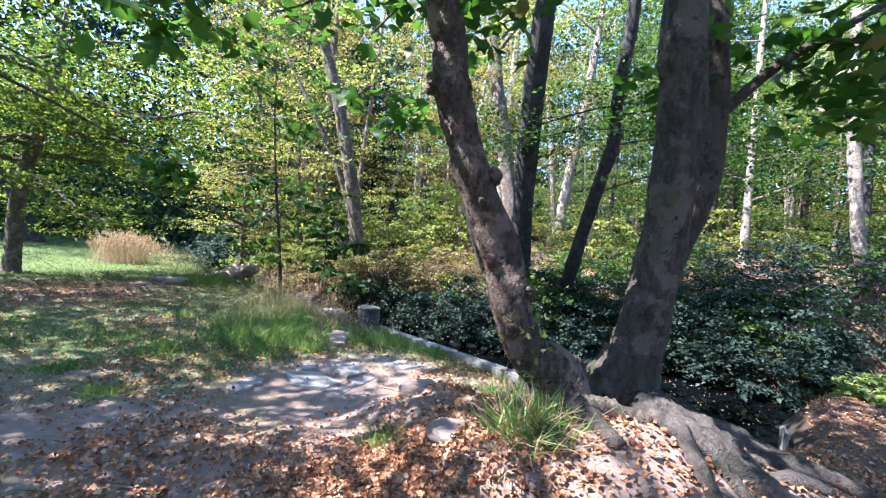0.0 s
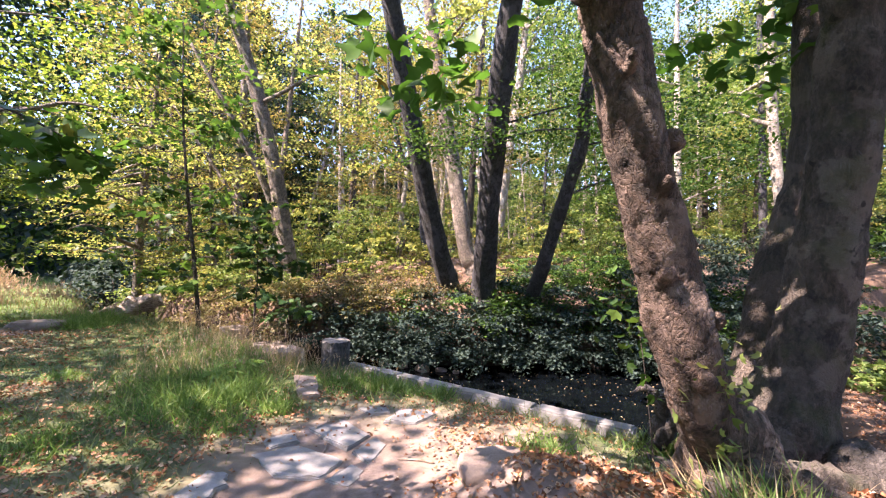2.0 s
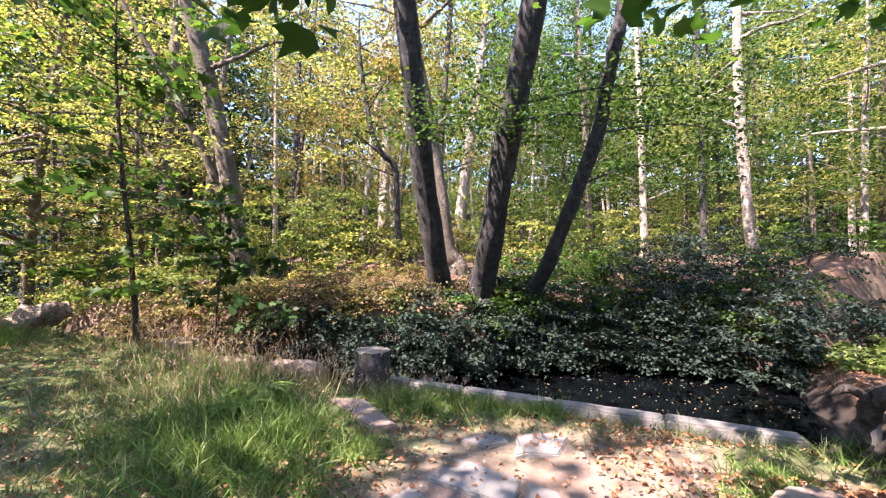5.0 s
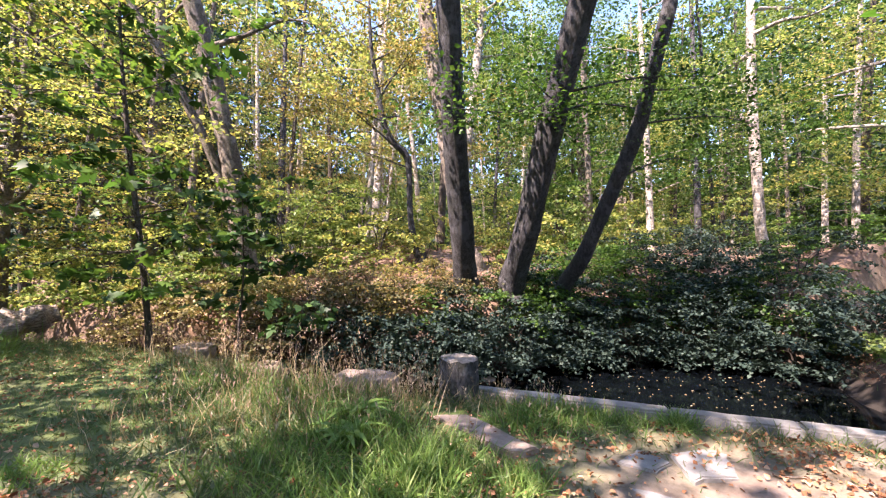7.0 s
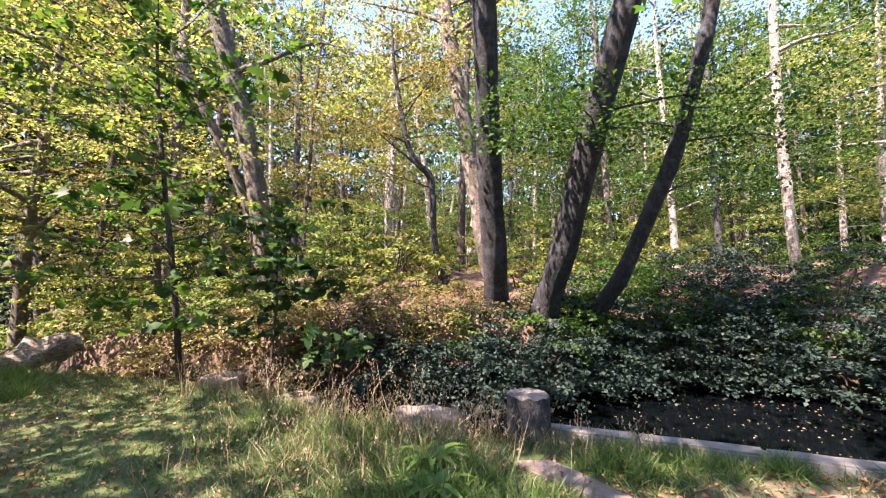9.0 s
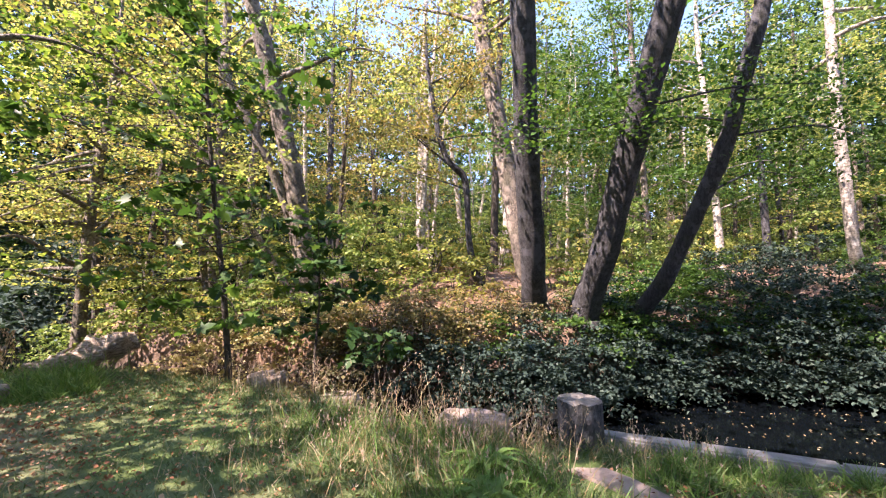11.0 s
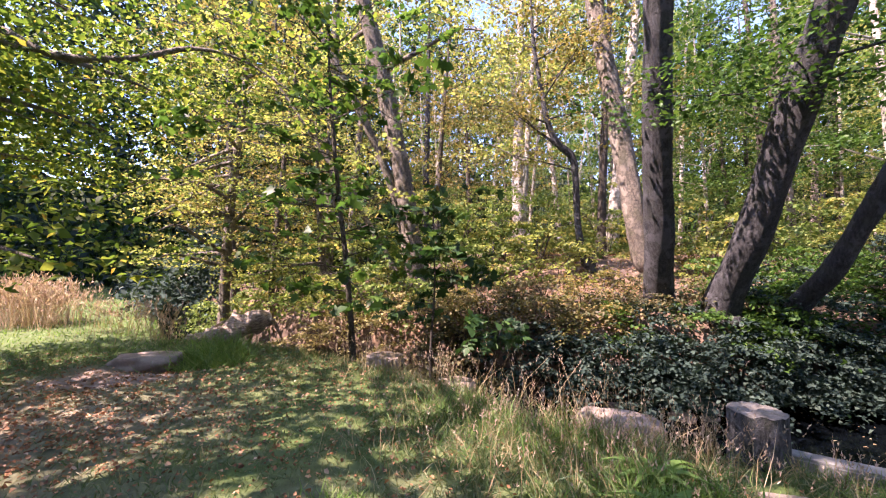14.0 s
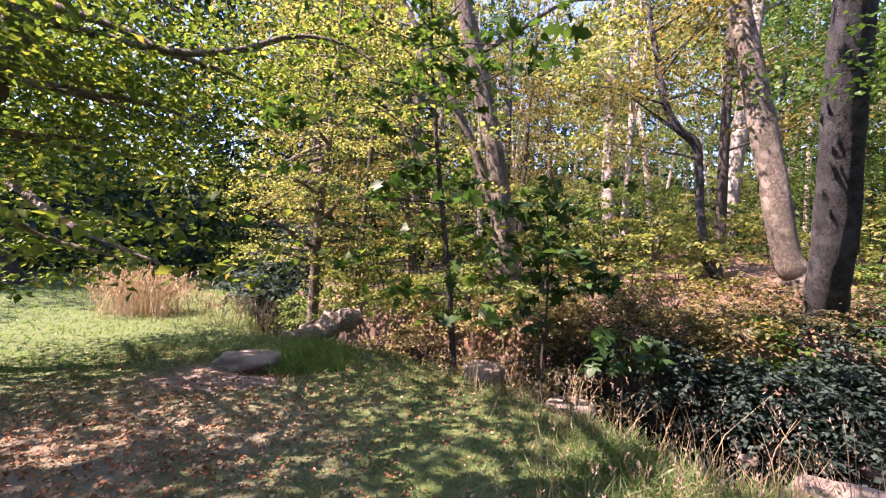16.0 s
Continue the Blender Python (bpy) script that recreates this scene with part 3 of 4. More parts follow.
tree("grey_tree", "forked grey tree with sunlit stems", [(-3.12, 15.4, 0.7, 0.3), (-3.31, 15.2, 2, 0.26), (-3.64, 15, 4, 0.24), (-4.08, 14.8, 6, 0.22), (-4.63, 14.6, 8, 0.19), (-5.29, 14.4, 10, 0.15), (-6.2, 14.3, 14, 0.08), (-6.6, 14.3, 17, 0.03)],
     BARK_GREY, YELLOW, 10, 6, 16, 3.0, 0.4, 230, 0.13, seed=19, flat=0.18,
     extra=([(-3.3, 15.3, 1.2, 0.14), (-3.8, 15.1, 3.4, 0.12), (-4.8, 14.8, 5.6, 0.09), (-6.3, 14.6, 8.3, 0.04)], [(-3.5, 15.3, 0.9, 0.1), (-4.3, 15.5, 2.4, 0.08), (-5.6, 15.6, 4.4, 0.06), (-7, 15.6, 6.5, 0.02)]))
tree("maple_sapling", "young maple with broad dark green leaves", [(-4.68, 11.88, 0.1, 0.055), (-4.8, 11.8, 1.5, 0.045), (-5.0, 11.75, 3.2, 0.036), (-5.15, 11.7, 5, 0.024), (-5.2, 11.6, 7.2, 0.01)],
     BARK_DARK, GREEN, 40, 1.0, 7.0, 1.6, 0.22, 29, 0.165, 0.4, 0.22, PALM, 8, 0.03, 20, limb_r=0.014)
tree("maple_sapling", "low leafy maple shoot beside the young maple", [(-3.35, 11.5, 0.2, 0.022), (-3.3, 11.45, 1.2, 0.016), (-3.35, 11.4, 2.7, 0.008)], BARK_DARK, DEEP, 14, 0.6, 2.6, 0.75, 0.12, 26, 0.17, 0.3, 0.16, PALM, 6, 0.03, 27, limb_r=0.01)
tree("maple_sapling", "knee-high maple seedling with broad dark leaves", [(-2.5, 10.7, 0.0, 0.012), (-2.45, 10.6, 0.35, 0.009), (-2.45, 10.5, 0.7, 0.005)], BARK_DARK, DEEP, 5, 0.2, 0.68, 0.5, 0.1, 14, 0.17, 0.24, 0.14, PALM, 6, 0.03, 29, limb_r=0.008)
tree("meadow_tree", "spreading tree with low leafy boughs on the meadow", [(-11.45, 10.8, 0.1, 0.2), (-11.4, 10.8, 2.2, 0.165), (-11.0, 10.9, 4.2, 0.15), (-10.8, 11, 6, 0.1), (-10.7, 11, 7.4, 0.04)],
     BARK_GREY, MEADOW, 27, 2.4, 7.0, 3.7, 0.04, 900, 0.1, 0.75, 0.14, OVAL, 12, 0.05, 21,
     extra=([(-11.1, 10.9, 5.2, 0.08), (-9.6, 11, 4.81, 0.06), (-8.8, 11, 4.47, 0.055), (-7.86, 11, 4.51, 0.045), (-7.07, 11, 4.74, 0.035), (-6.36, 11, 4.64, 0.02), (-5.63, 11, 4.2, 0.01)],
            [(-11.3, 10.9, 2.6, 0.07), (-12.1, 12.5, 1.97, 0.05), (-10.85, 12.6, 1.6, 0.03), (-10.4, 12.6, 1.45, 0.015)]))
tree("hornbeam_tree", "yellow-green tree with layered sunlit sprays", [(-8.6, 17.4, 0.4, 0.16), (-8.4, 17, 3, 0.13), (-8.0, 16.6, 6, 0.09), (-7.8, 16.4, 9, 0.03)], BARK_GREY, YELLOW, 24, 1.4, 8.0, 2.7, 0.06, 360, 0.085, 0.55, 0.1, OVAL, 8, 0.04, 23,
     bare=([(-8.0, 16.6, 4.6, 0.03), (-8.6, 15.2, 4.0, 0.022), (-9.5, 14.2, 3.1, 0.015), (-10.3, 13.9, 2.6, 0.008)], [(-8.0, 16.6, 4.0, 0.03), (-8.8, 15.2, 3.1, 0.02), (-9.6, 14.5, 2.4, 0.008)]))
tree("hornbeam_tree", "slim hornbeam with pale yellow layered leaves", [(-5.6, 16.2, 0.6, 0.09), (-5.8, 15.9, 3, 0.07), (-5.9, 15.7, 5.5, 0.03)], BARK_GREY, YELLOW, 13, 1.2, 5.3, 1.8, 0.08, 260, 0.085, 0.45, 0.1, OVAL, 8, 0.04, 28)
tree("leaning_tree", "dark leaning trunk at the far edge of the meadow", [(-23.6, 23.2, 0.2, 0.5), (-24.2, 22.8, 2.4, 0.42), (-25, 22.5, 5, 0.35), (-26, 22, 9, 0.2)], BARK_DARK, GREEN, 14, 4, 9, 3.5, 0.2, 420, 0.2, 0.8, 0.2, OVAL, 10, 0.05, 24)
# overhanging maple whose bough hangs beside the walk, and the trees that shade the clearing
tree("maple_tree", "maple at the clearing's edge with a low hanging bough", [(-7.2, -0.8, 0.1, 0.25), (-7.1, -0.7, 3, 0.2), (-7, -0.6, 7, 0.13), (-6.9, -0.5, 11, 0.04)], BARK_MAPLE, MAPLE, 18, 4.6, 10.5, 3.6, 0.25, 190, 0.15, 0.7, 0.3, LOBED, 12, 0.05, 25,
     bare=([(-7.1, -0.7, 3.2, 0.06), (-5.4, 0.8, 3.3, 0.04), (-3.8, 2.4, 2.8, 0.02), (-2.75, 3.45, 2.25, 0.008)],))
hang = empty("maple_spray", (-2.5, 3.6, 2.1), "hanging bunch of broad green maple leaves", "branch")
under(solid("twig", *tube([(-2.8, 3.4, 2.28, 0.008), (-2.55, 3.6, 2.18, 0.006), (-2.3, 3.75, 2.0, 0.003)], 6), BARK_DARK), hang)
foliage("foliage", np.array((-2.47, 3.62, 2.06)) + rng.normal(size=(130, 3)) * (0.14, 0.12, 0.1), 0.075, MAPLE, hang, LOBED, 1.0)["kind"] = "stuff"


# trees added round the clearing, mostly out of view, placed to cast shade
def shade_trees():
    g = np.random.default_rng(77)
    for k, (x, y) in enumerate([(-13, -3.5), (-9.8, 2.4), (-14.2, 6.6), (-10.8, 6.6), (-26, 15), (-31, 24), (-11, -9), (-18.5, -3), (-4, -8), (-24, 1), (3, -7), (9, -5), (13.5, -1), (16, 4), (-5.5, -4.5)]):
        h = g.uniform(11, 15)
        tree("shade_tree", "broad leafy tree added round the clearing for shade", [(x, y, 0.1, 0.24), (x + 0.2, y, h * 0.4, 0.19), (x + g.normal() * 0.4, y + 0.3, h * 0.75, 0.1), (x, y + 0.2, h, 0.03)], BARK_GREY, (GREEN, MAPLE, LIGHT)[k % 3],
             16, 3.8, h * 0.98, 3.5, 0.2, 320 if k == 1 else 230 if k == 2 else 85 if k == 3 else 150, 0.2 if k in (1, 2) else 0.23, 0.9, 0.28, OVAL, 10, 0.05, 90 + k, (), "trees round the clearing", rings=5, limb_rings=3)


shade_trees()


# the woods behind: trunks and crowns thinning into the distance
def woods():
    g = np.random.default_rng(31)
    kinds = [(BARK_GREY, OLIVE), (BARK_PALE, YELLOW), (BARK_DARK, OLIVE), (BARK_GREY, YELLOW), (BARK_ALDER, LIGHT), (BARK_PALE, OLIVE)]
    k = 0
    spots = []
    while len(spots) < 88:
        x, y = g.uniform(-26, 36), g.uniform(8.5, 42)
        if (x < 7 and y < 16.5) or (x >= 7 and y < 12.5 and x < 14) or (x < -6 and y < 19 - 1.75 * (x + 8)) or any(math.hypot(x - a, y - b) < 2.2 for a, b in spots):
            continue
        spots.append((x, y))
    while len(spots) < 106:
        x, y = g.uniform(-26, -7), g.uniform(18, 40)
        if y > 18.5 - 1.75 * (x + 8) and not any(math.hypot(x - a, y - b) < 1.7 for a, b in spots):
            spots.append((x, y))
    for x, y in spots:
        k += 1
        left = x < -6.5
        bark, mat = kinds[int(g.integers(0, 6))]
        if left:
            bark, mat = BARK_DARK, (DARK, GREEN, OLIVE)[k % 3]
        elif x > 7:
            mat = (GREEN, LIGHT, GREEN, YELLOW)[k % 4]
        z, h = land_at(x, y), g.uniform(12, 19)
        r = g.uniform(0.06, 0.19)
        lx, ly = g.normal() * 0.8, g.normal() * 0.5
        path = [(x, y, z, r * 1.1), (x + lx * 0.4, y + ly * 0.4, z + h * 0.35, r * 0.9), (x + lx, y + ly, z + h * 0.7, r * 0.6), (x + lx * 1.4, y + ly, z + h, r * 0.15)]
        dense = left or x > 7
        tree("woodland_tree", "woodland tree with slim trunk and thin leafy crown", path, bark, mat, 11 if dense else 9, z + h * (0.1 if dense else 0.16), z + h * 0.97, 2.6, 0.3,
             450 if dense else 380, 0.128, 0.75, 0.14, OVAL, 8, 0.04, 40 + k, (), "woodland trees", limb_r=0.035, rings=5, limb_rings=3)


def far_woods():
    """The belt of distant trees that closes the view on every side."""
    n = 150000
    a = np.concatenate([rng.uniform(0, 2 * math.pi, n // 3), rng.uniform(radians(-70), radians(80), n - n // 3)])
    edge = 40 + 6 * np.sin(3 * a) + 4 * np.sin(7 * a + 1)
    d = edge + rng.exponential(4.0, n)
    top = 26 + 3 * np.sin(5 * a) + 2.5 * np.sin(13 * a + 2) + 1.5 * np.sin(31 * a)
    z = rng.random(n) ** 1.05 * top
    x, y = d * np.sin(a) + 1, d * np.cos(a) + 4
    at = np.stack([x, y, z + land(x, y)], -1)
    for name, mat, pick in (("far_woods", GREEN, slice(0, None, 2)), ("far_woods", DARK, slice(1, None, 2))):
        p = at[pick]
        l = 0.35 + 0.45 * rng.random(len(p))
        ob = leaves(name, p, random_ways(len(p), -0.2), random_ways(len(p), 0.6), l, l * 0.7, OVAL, mat, None, "distant belt of mixed leafy trees")
        tagged(ob, category="woods", kind="stuff")


def backdrop():
    """Plain dark band of distant woodland, far beyond the last trees."""
    m, nt, p = shader("distant_woodland")
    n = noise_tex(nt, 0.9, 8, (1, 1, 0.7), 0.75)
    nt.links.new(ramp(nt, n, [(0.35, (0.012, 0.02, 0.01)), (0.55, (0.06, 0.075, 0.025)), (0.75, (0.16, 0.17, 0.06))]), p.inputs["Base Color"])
    p.inputs["Roughness"].default_value = 1.0
    v, f, k = [], [], 240
    for i in range(k):
        a = 2 * math.pi * i / k
        r = 66 + 2.5 * math.sin(9 * a) + 1.5 * math.sin(37 * a)
        top = 15 + 2.5 * math.sin(5 * a + 1) + 1.8 * math.sin(23 * a) + 1.2 * math.sin(61 * a + 2)
        for z, d in ((-2, 0), (5, 0.6), (10, 1.5), (top, 3)):
            v.append(((r + d) * math.sin(a), (r + d) * math.cos(a), z))
        for j in range(3):
            f.append((4 * i + j, 4 * ((i + 1) % k) + j, 4 * ((i + 1) % k) + j + 1, 4 * i + j + 1))
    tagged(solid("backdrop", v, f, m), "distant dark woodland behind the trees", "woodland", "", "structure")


far_woods()
backdrop()
woods()


# ---- bushes ----
def bush(label, x, y, rx, ry, rz, n, size, mat, group="bushes", lift=0.0, shape=OVAL, up=2.6, foot=None):
    """A bush of arching stems with leaves in sprays over a mound."""
    z = land_at(x, y) + lift if foot is None else foot
    root = empty("bush", (x, y, z), label, "bush", group)
    for i in range(4):
        a = rng.random() * 2 * math.pi
        c, s = math.cos(a), math.sin(a)
        k = 0.5 + 0.5 * rng.random()
        under(solid("stem", *tube([(x + c * 0.1, y + s * 0.1, z - 0.2, 0.018), (x + c * rx * 0.4 * k, y + s * ry * 0.4 * k, z + rz * 0.6 * k, 0.012), (x + c * rx * 0.85 * k, y + s * ry * 0.85 * k, z + rz * 0.75 * k, 0.005)], 5, 0, 4), BARK_DARK), root)
    m = max(6, n // 60)
    w = random_ways(m)
    w[:, 2] = np.abs(w[:, 2]) * 1.15 - 0.2
    c = w * (0.35 + 0.75 * rng.random((m, 1)) ** 0.6) * (rx, ry, rz)
    out = unit(w * (1, 1, 0) + rng.normal(size=(m, 3)) * (0.35, 0.35, 0))
    across = np.stack([-out[:, 1], out[:, 0], out[:, 2] * 0], -1)
    k = rng.integers(0, m, n)
    a1, a2 = np.abs(rng.normal(size=(n, 1))) * 0.34 * max(0.6, rx), rng.normal(size=(n, 1)) * 0.13 * max(0.6, rx)
    at = c[k] + out[k] * a1 + across[k] * a2 * (1.2 - a1) + (x, y, z) + rng.normal(size=(n, 3)) * (0.02, 0.02, 0.025)
    at[:, 2] += (0.1 - 0.55 * a1[:, 0]) * a1[:, 0]
    foliage("leaves", at, size, mat, root, shape, up, -0.35)


def bushes():
    g = np.random.default_rng(5)
    over = "overhanging bush with dark green leaves beside the pool"
    rim = [(-2.4, 12.2), (-1.6, 11.8), (-0.8, 11.4), (0.0, 11.0), (0.8, 10.7), (1.6, 10.4), (2.4, 10.4), (3.2, 10.5), (4.0, 10.4), (4.8, 10.0), (5.5, 9.5), (6.1, 9.0), (6.6, 8.4), (6.95, 7.8)]
    for i, (x, y) in enumerate(rim):
        bush(over, x, y + 0.05, 0.8, 0.75, 0.85 + 0.25 * g.random(), 2400, 0.085, DARK if i > 1 else (RUSSET, DARK)[i], "bushes along the pool", foot=-0.4 if x < 5.8 else -0.2)
        bush(over, x + 0.3, y + 0.85, 0.85, 0.75, 0.75 + 0.25 * g.random(), 2200, 0.085, (DARK, GREEN)[i % 2] if i > 2 else (PALE, RUSSET, RUSSET)[i], "bushes along the pool", foot=0.15)
    for x, y in [(1.9, 10.0), (2.8, 10.0), (3.7, 10.0), (4.5, 9.6), (5.2, 9.1), (5.7, 8.5), (6.2, 7.9), (6.6, 7.4), (0.9, 10.3), (0.0, 10.7)]:
        bush("low branches drooping over the dark water", x + (0.25 if x > 4 else 0), y + 0.4, 0.75, 0.7, 0.5, 1300, 0.085, DARK, "branches over the water", foot=-0.62)
    for x, y in [(-2.9, 13.6), (-2.0, 12.9), (-1.1, 12.4), (-0.3, 12.0), (0.6, 11.8), (1.7, 12.2), (2.9, 12.2), (-1.6, 13.6), (-0.4, 13.3), (0.9, 13.2), (-3.4, 12.9)]:
        bush("russet-tinged bush on the far bank", x, y, 0.95, 0.8, 0.7, 2000, 0.065, PALE if x < -2.5 else (RUSSET if g.random() < 0.6 else OLIVE), "russet bushes", -0.1)
    for x, y in [(3.0, 11.4), (4.0, 11.5), (5.0, 11.2), (6.0, 10.5), (7.0, 9.7), (7.9, 9.0), (9.2, 8.8), (5.6, 12.2), (6.8, 11.3), (8.2, 10.8), (9.6, 10.2), (11, 9.2), (12.5, 10.5), (13.5, 9), (9.5, 12.2), (8, 12.6), (6.9, 12.9), (4.3, 12.9), (11.5, 11.8), (7.4, 8.3), (8.4, 7.9), (10, 7.8), (11.8, 7.6), (14, 7)]:
        bush("dense green bush on the wooded bank", x, y, 1.05, 0.95, 1.0 + 0.4 * g.random(), 2200, 0.09, GREEN if g.random() < 0.4 else DARK, "bushes on the bank", -0.15)
    for x, y in [(-3.6, 13.3), (-4.4, 13.9), (-5.2, 14.9), (-3.8, 14.3), (-4.7, 14.8), (-5.9, 15.3), (-6.3, 14.9), (-6.9, 15.5), (-5.6, 14.3), (-7.3, 16.2)]:
        bush("sunlit straw-coloured brush above the creek", x, y, 0.9, 0.8, 0.75, 1800, 0.07, PALE, "brush above the creek", -0.2)
    for x, y in [(-2.5, 17.6), (-1.0, 18.6), (-3.9, 18.2), (-2.0, 16.6), (0.0, 17.2), (-4.8, 17.6), (-3.2, 19.8)]:
        bush("tall sunlit thicket between grey trunks", x, y, 1.3, 1.1, 2.6 + 0.6 * g.random(), 2200, 0.1, YELLOW if g.random() < 0.5 else LIGHT, "sunlit thicket")
    for x, y in [(-2.6, 14.8), (-1.6, 14.9), (-0.5, 14.6), (0.6, 14.6), (1.6, 14.9), (3.6, 14.0), (4.6, 14.4), (-0.9, 16), (0.8, 16.2), (2.4, 15.8), (-2.2, 16.3), (3.8, 15.8)]:
        bush("thin low brush on the leaf-strewn slope", x, y, 0.7, 0.6, 0.8 + 0.5 * g.random(), 700, 0.075, (LIGHT, YELLOW, OLIVE)[int(g.integers(0, 3))], "slope brush", -0.1)
    for x, y in [(-3.0, 10.4), (-3.4, 10.9), (-2.7, 9.9)]:
        bush("low dark ivy mound at the bank's edge", x, y, 0.45, 0.4, 0.25, 500, 0.09, DARK, "ivy mounds", 0.0)
    for x, y in [(1, 17), (3.6, 17.5), (5.4, 15), (7.2, 14.5), (9, 16), (11, 14.5), (13, 16), (15, 13), (-1.2, 17.5), (0.2, 15.5), (4.6, 19), (8, 20), (12, 20), (17, 17), (16, 22)]:
        bush("sunlit yellow-green undergrowth between trunks", x, y, 1.5, 1.3, 1.8 + g.random(), 2200, 0.12, LIGHT if g.random() < 0.6 else YELLOW, "undergrowth")
    for x, y in [(-6.2, 16.6), (-7.4, 17.8), (-5.0, 15.6), (-8.6, 19), (-4.0, 14.8), (-9.5, 20.5), (-7.5, 20)]:
        bush("pale leafy thicket above the creek", x, y, 1.3, 1.2, 1.3 + 0.6 * g.random(), 2400, 0.1, LIGHT if g.random() < 0.5 else YELLOW, "thicket")
    for x, y in [(-11, 21), (-12.4, 23.6), (-14, 26.5), (-10, 23.5), (-15.5, 29), (-12, 26), (-17, 32)]:
        bush("dark thicket at the edge of the wood", x, y, 2.2, 1.8, 2.6 + g.random(), 1600, 0.22, DARK, "dark thicket")
    for x, y in [(6.5, 7.1), (6.7, 6.5), (7.1, 6.2), (5.6, 5.0), (6.9, 5.9), (7.6, 6.9), (6.4, 4.3), (7.6, 5.2), (8.6, 6.3), (9.6, 5.6), (6.0, 3.4), (8.6, 4.2)]:
        bush("bright low plant by the dirt path", x + 0.6, y - 0.2, 0.5, 0.45, 0.42, 600, 0.1, LIGHT, "low plants")


bushes()


# ---- stonework ----
def prism(name, outline, z, thick, mat, parent, label="", bevel=0.012, wobble=0.006):
    """A slab with rounded arrises over an outline."""
    bm = bmesh.new()
    pts = []
    for (ax, ay), (bx, by) in zip(outline, outline[1:] + outline[:1]):
        for s in (0, 0.25, 0.5, 0.75):
            pts.append((ax + (bx - ax) * s + rng.normal() * wobble, ay + (by - ay) * s + rng.normal() * wobble))
    vs = [bm.verts.new((px, py, z - thick)) for px, py in pts]
    base = bm.faces.new(vs)
    top = bmesh.ops.extrude_face_region(bm, geom=[base])
    tv = [e for e in top["geom"] if isinstance(e, bmesh.types.BMVert)]
    bmesh.ops.translate(bm, verts=tv, vec=(0, 0, thick))
    for v in tv:
        v.co.z += rng.normal() * 0.003
    bmesh.ops.bevel(bm, geom=[e for e in bm.edges if all(v in tv for v in e.verts)], offset=bevel, segments=2, affect="EDGES")
    bmesh.ops.recalc_face_normals(bm, faces=bm.faces)
    me = bpy.data.meshes.new(name)
    bm.to_mesh(me)
    bm.free()
    me.materials.append(mat)
    ob = new(name, me)
    if parent:
        under(ob, parent)
    return tagged(ob, label)


paving = empty("pavement", (-1.2, 4.9, -0.05), "worn grey flagstones set in trodden earth", "paving", "", "structure")
for outline, z in [
        ([(-1.80, 4.84), (-1.44, 4.98), (-1.04, 4.64), (-1.2, 4.36), (-1.52, 4.45)], -0.02),
        ([(-1.40, 5.29), (-1.1, 5.48), (-0.80, 5.06), (-1.03, 4.80)], -0.015),
        ([(-0.98, 4.76), (-0.79, 5.0), (-0.66, 4.82), (-0.84, 4.5)], -0.02),
        ([(-2.14, 4.2), (-2.02, 4.6), (-1.87, 4.53), (-1.83, 4.37), (-1.97, 4.03)], -0.02),
        ([(-0.94, 5.72), (-0.63, 5.78), (-0.6, 5.54), (-0.81, 5.49)], -0.02),
        ([(-0.69, 5.32), (-0.47, 5.62), (-0.09, 5.57), (-0.1, 5.41), (-0.38, 5.22)], -0.02),
        ([(-1.16, 4.33), (-0.98, 4.55), (-0.87, 4.42), (-0.98, 4.2)], -0.03),
        ([(-1.78, 5.1), (-1.5, 5.26), (-1.44, 5.05), (-1.66, 4.94)], -0.03),
        ([(-1.78, 6.98), (-1.47, 6.88), (-1.36, 6.05), (-1.6, 6.08)], 0.02),
]:
    mx, my = sum(p[0] for p in outline) / len(outline), sum(p[1] for p in outline) / len(outline)
    grown = [(mx + (px - mx) * 0.99, my + (py - my) * 0.99) for px, py in outline]
    rest = sum(land_at(*q) for q in grown) / len(grown)
    prism("flagstone", grown, rest + (0.04 if my > 6 else 0.016), 0.12, ROCK if my > 6 else STONE, paving, "", 0.01, 0.008)

# concrete edge of the pool
edge = empty("coping_wall", (0.4, 6.0, 0), "weathered concrete edging wall along the pool", "wall", "", "structure")
c0, c1 = Vector((-0.98, 7.7)), Vector((1.75, 4.76))
n_c = Vector(((c1 - c0).y, -(c1 - c0).x)).normalized()
for k in range(4):
    a, b = c0.lerp(c1, k / 4 + 0.001), c0.lerp(c1, (k + 1) / 4 - 0.001)
    prism("concrete_block", [tuple(a), tuple(b), tuple(b - n_c * -0.21), tuple(a - n_c * -0.21)][::-1], 0.0 + 0.006 * (k % 2), 1.2, CONCRETE, edge, "", 0.02, 0.005)
side = empty("side_wall", (5, 5.7, -0.3), "low concrete wall end beside the dirt path", "wall", "", "structure")
prism("concrete_block", [(4.8, 5.4), (4.98, 5.66), (4.94, 5.69), (4.76, 5.43)], -0.56, 0.9, CONCRETE, side)


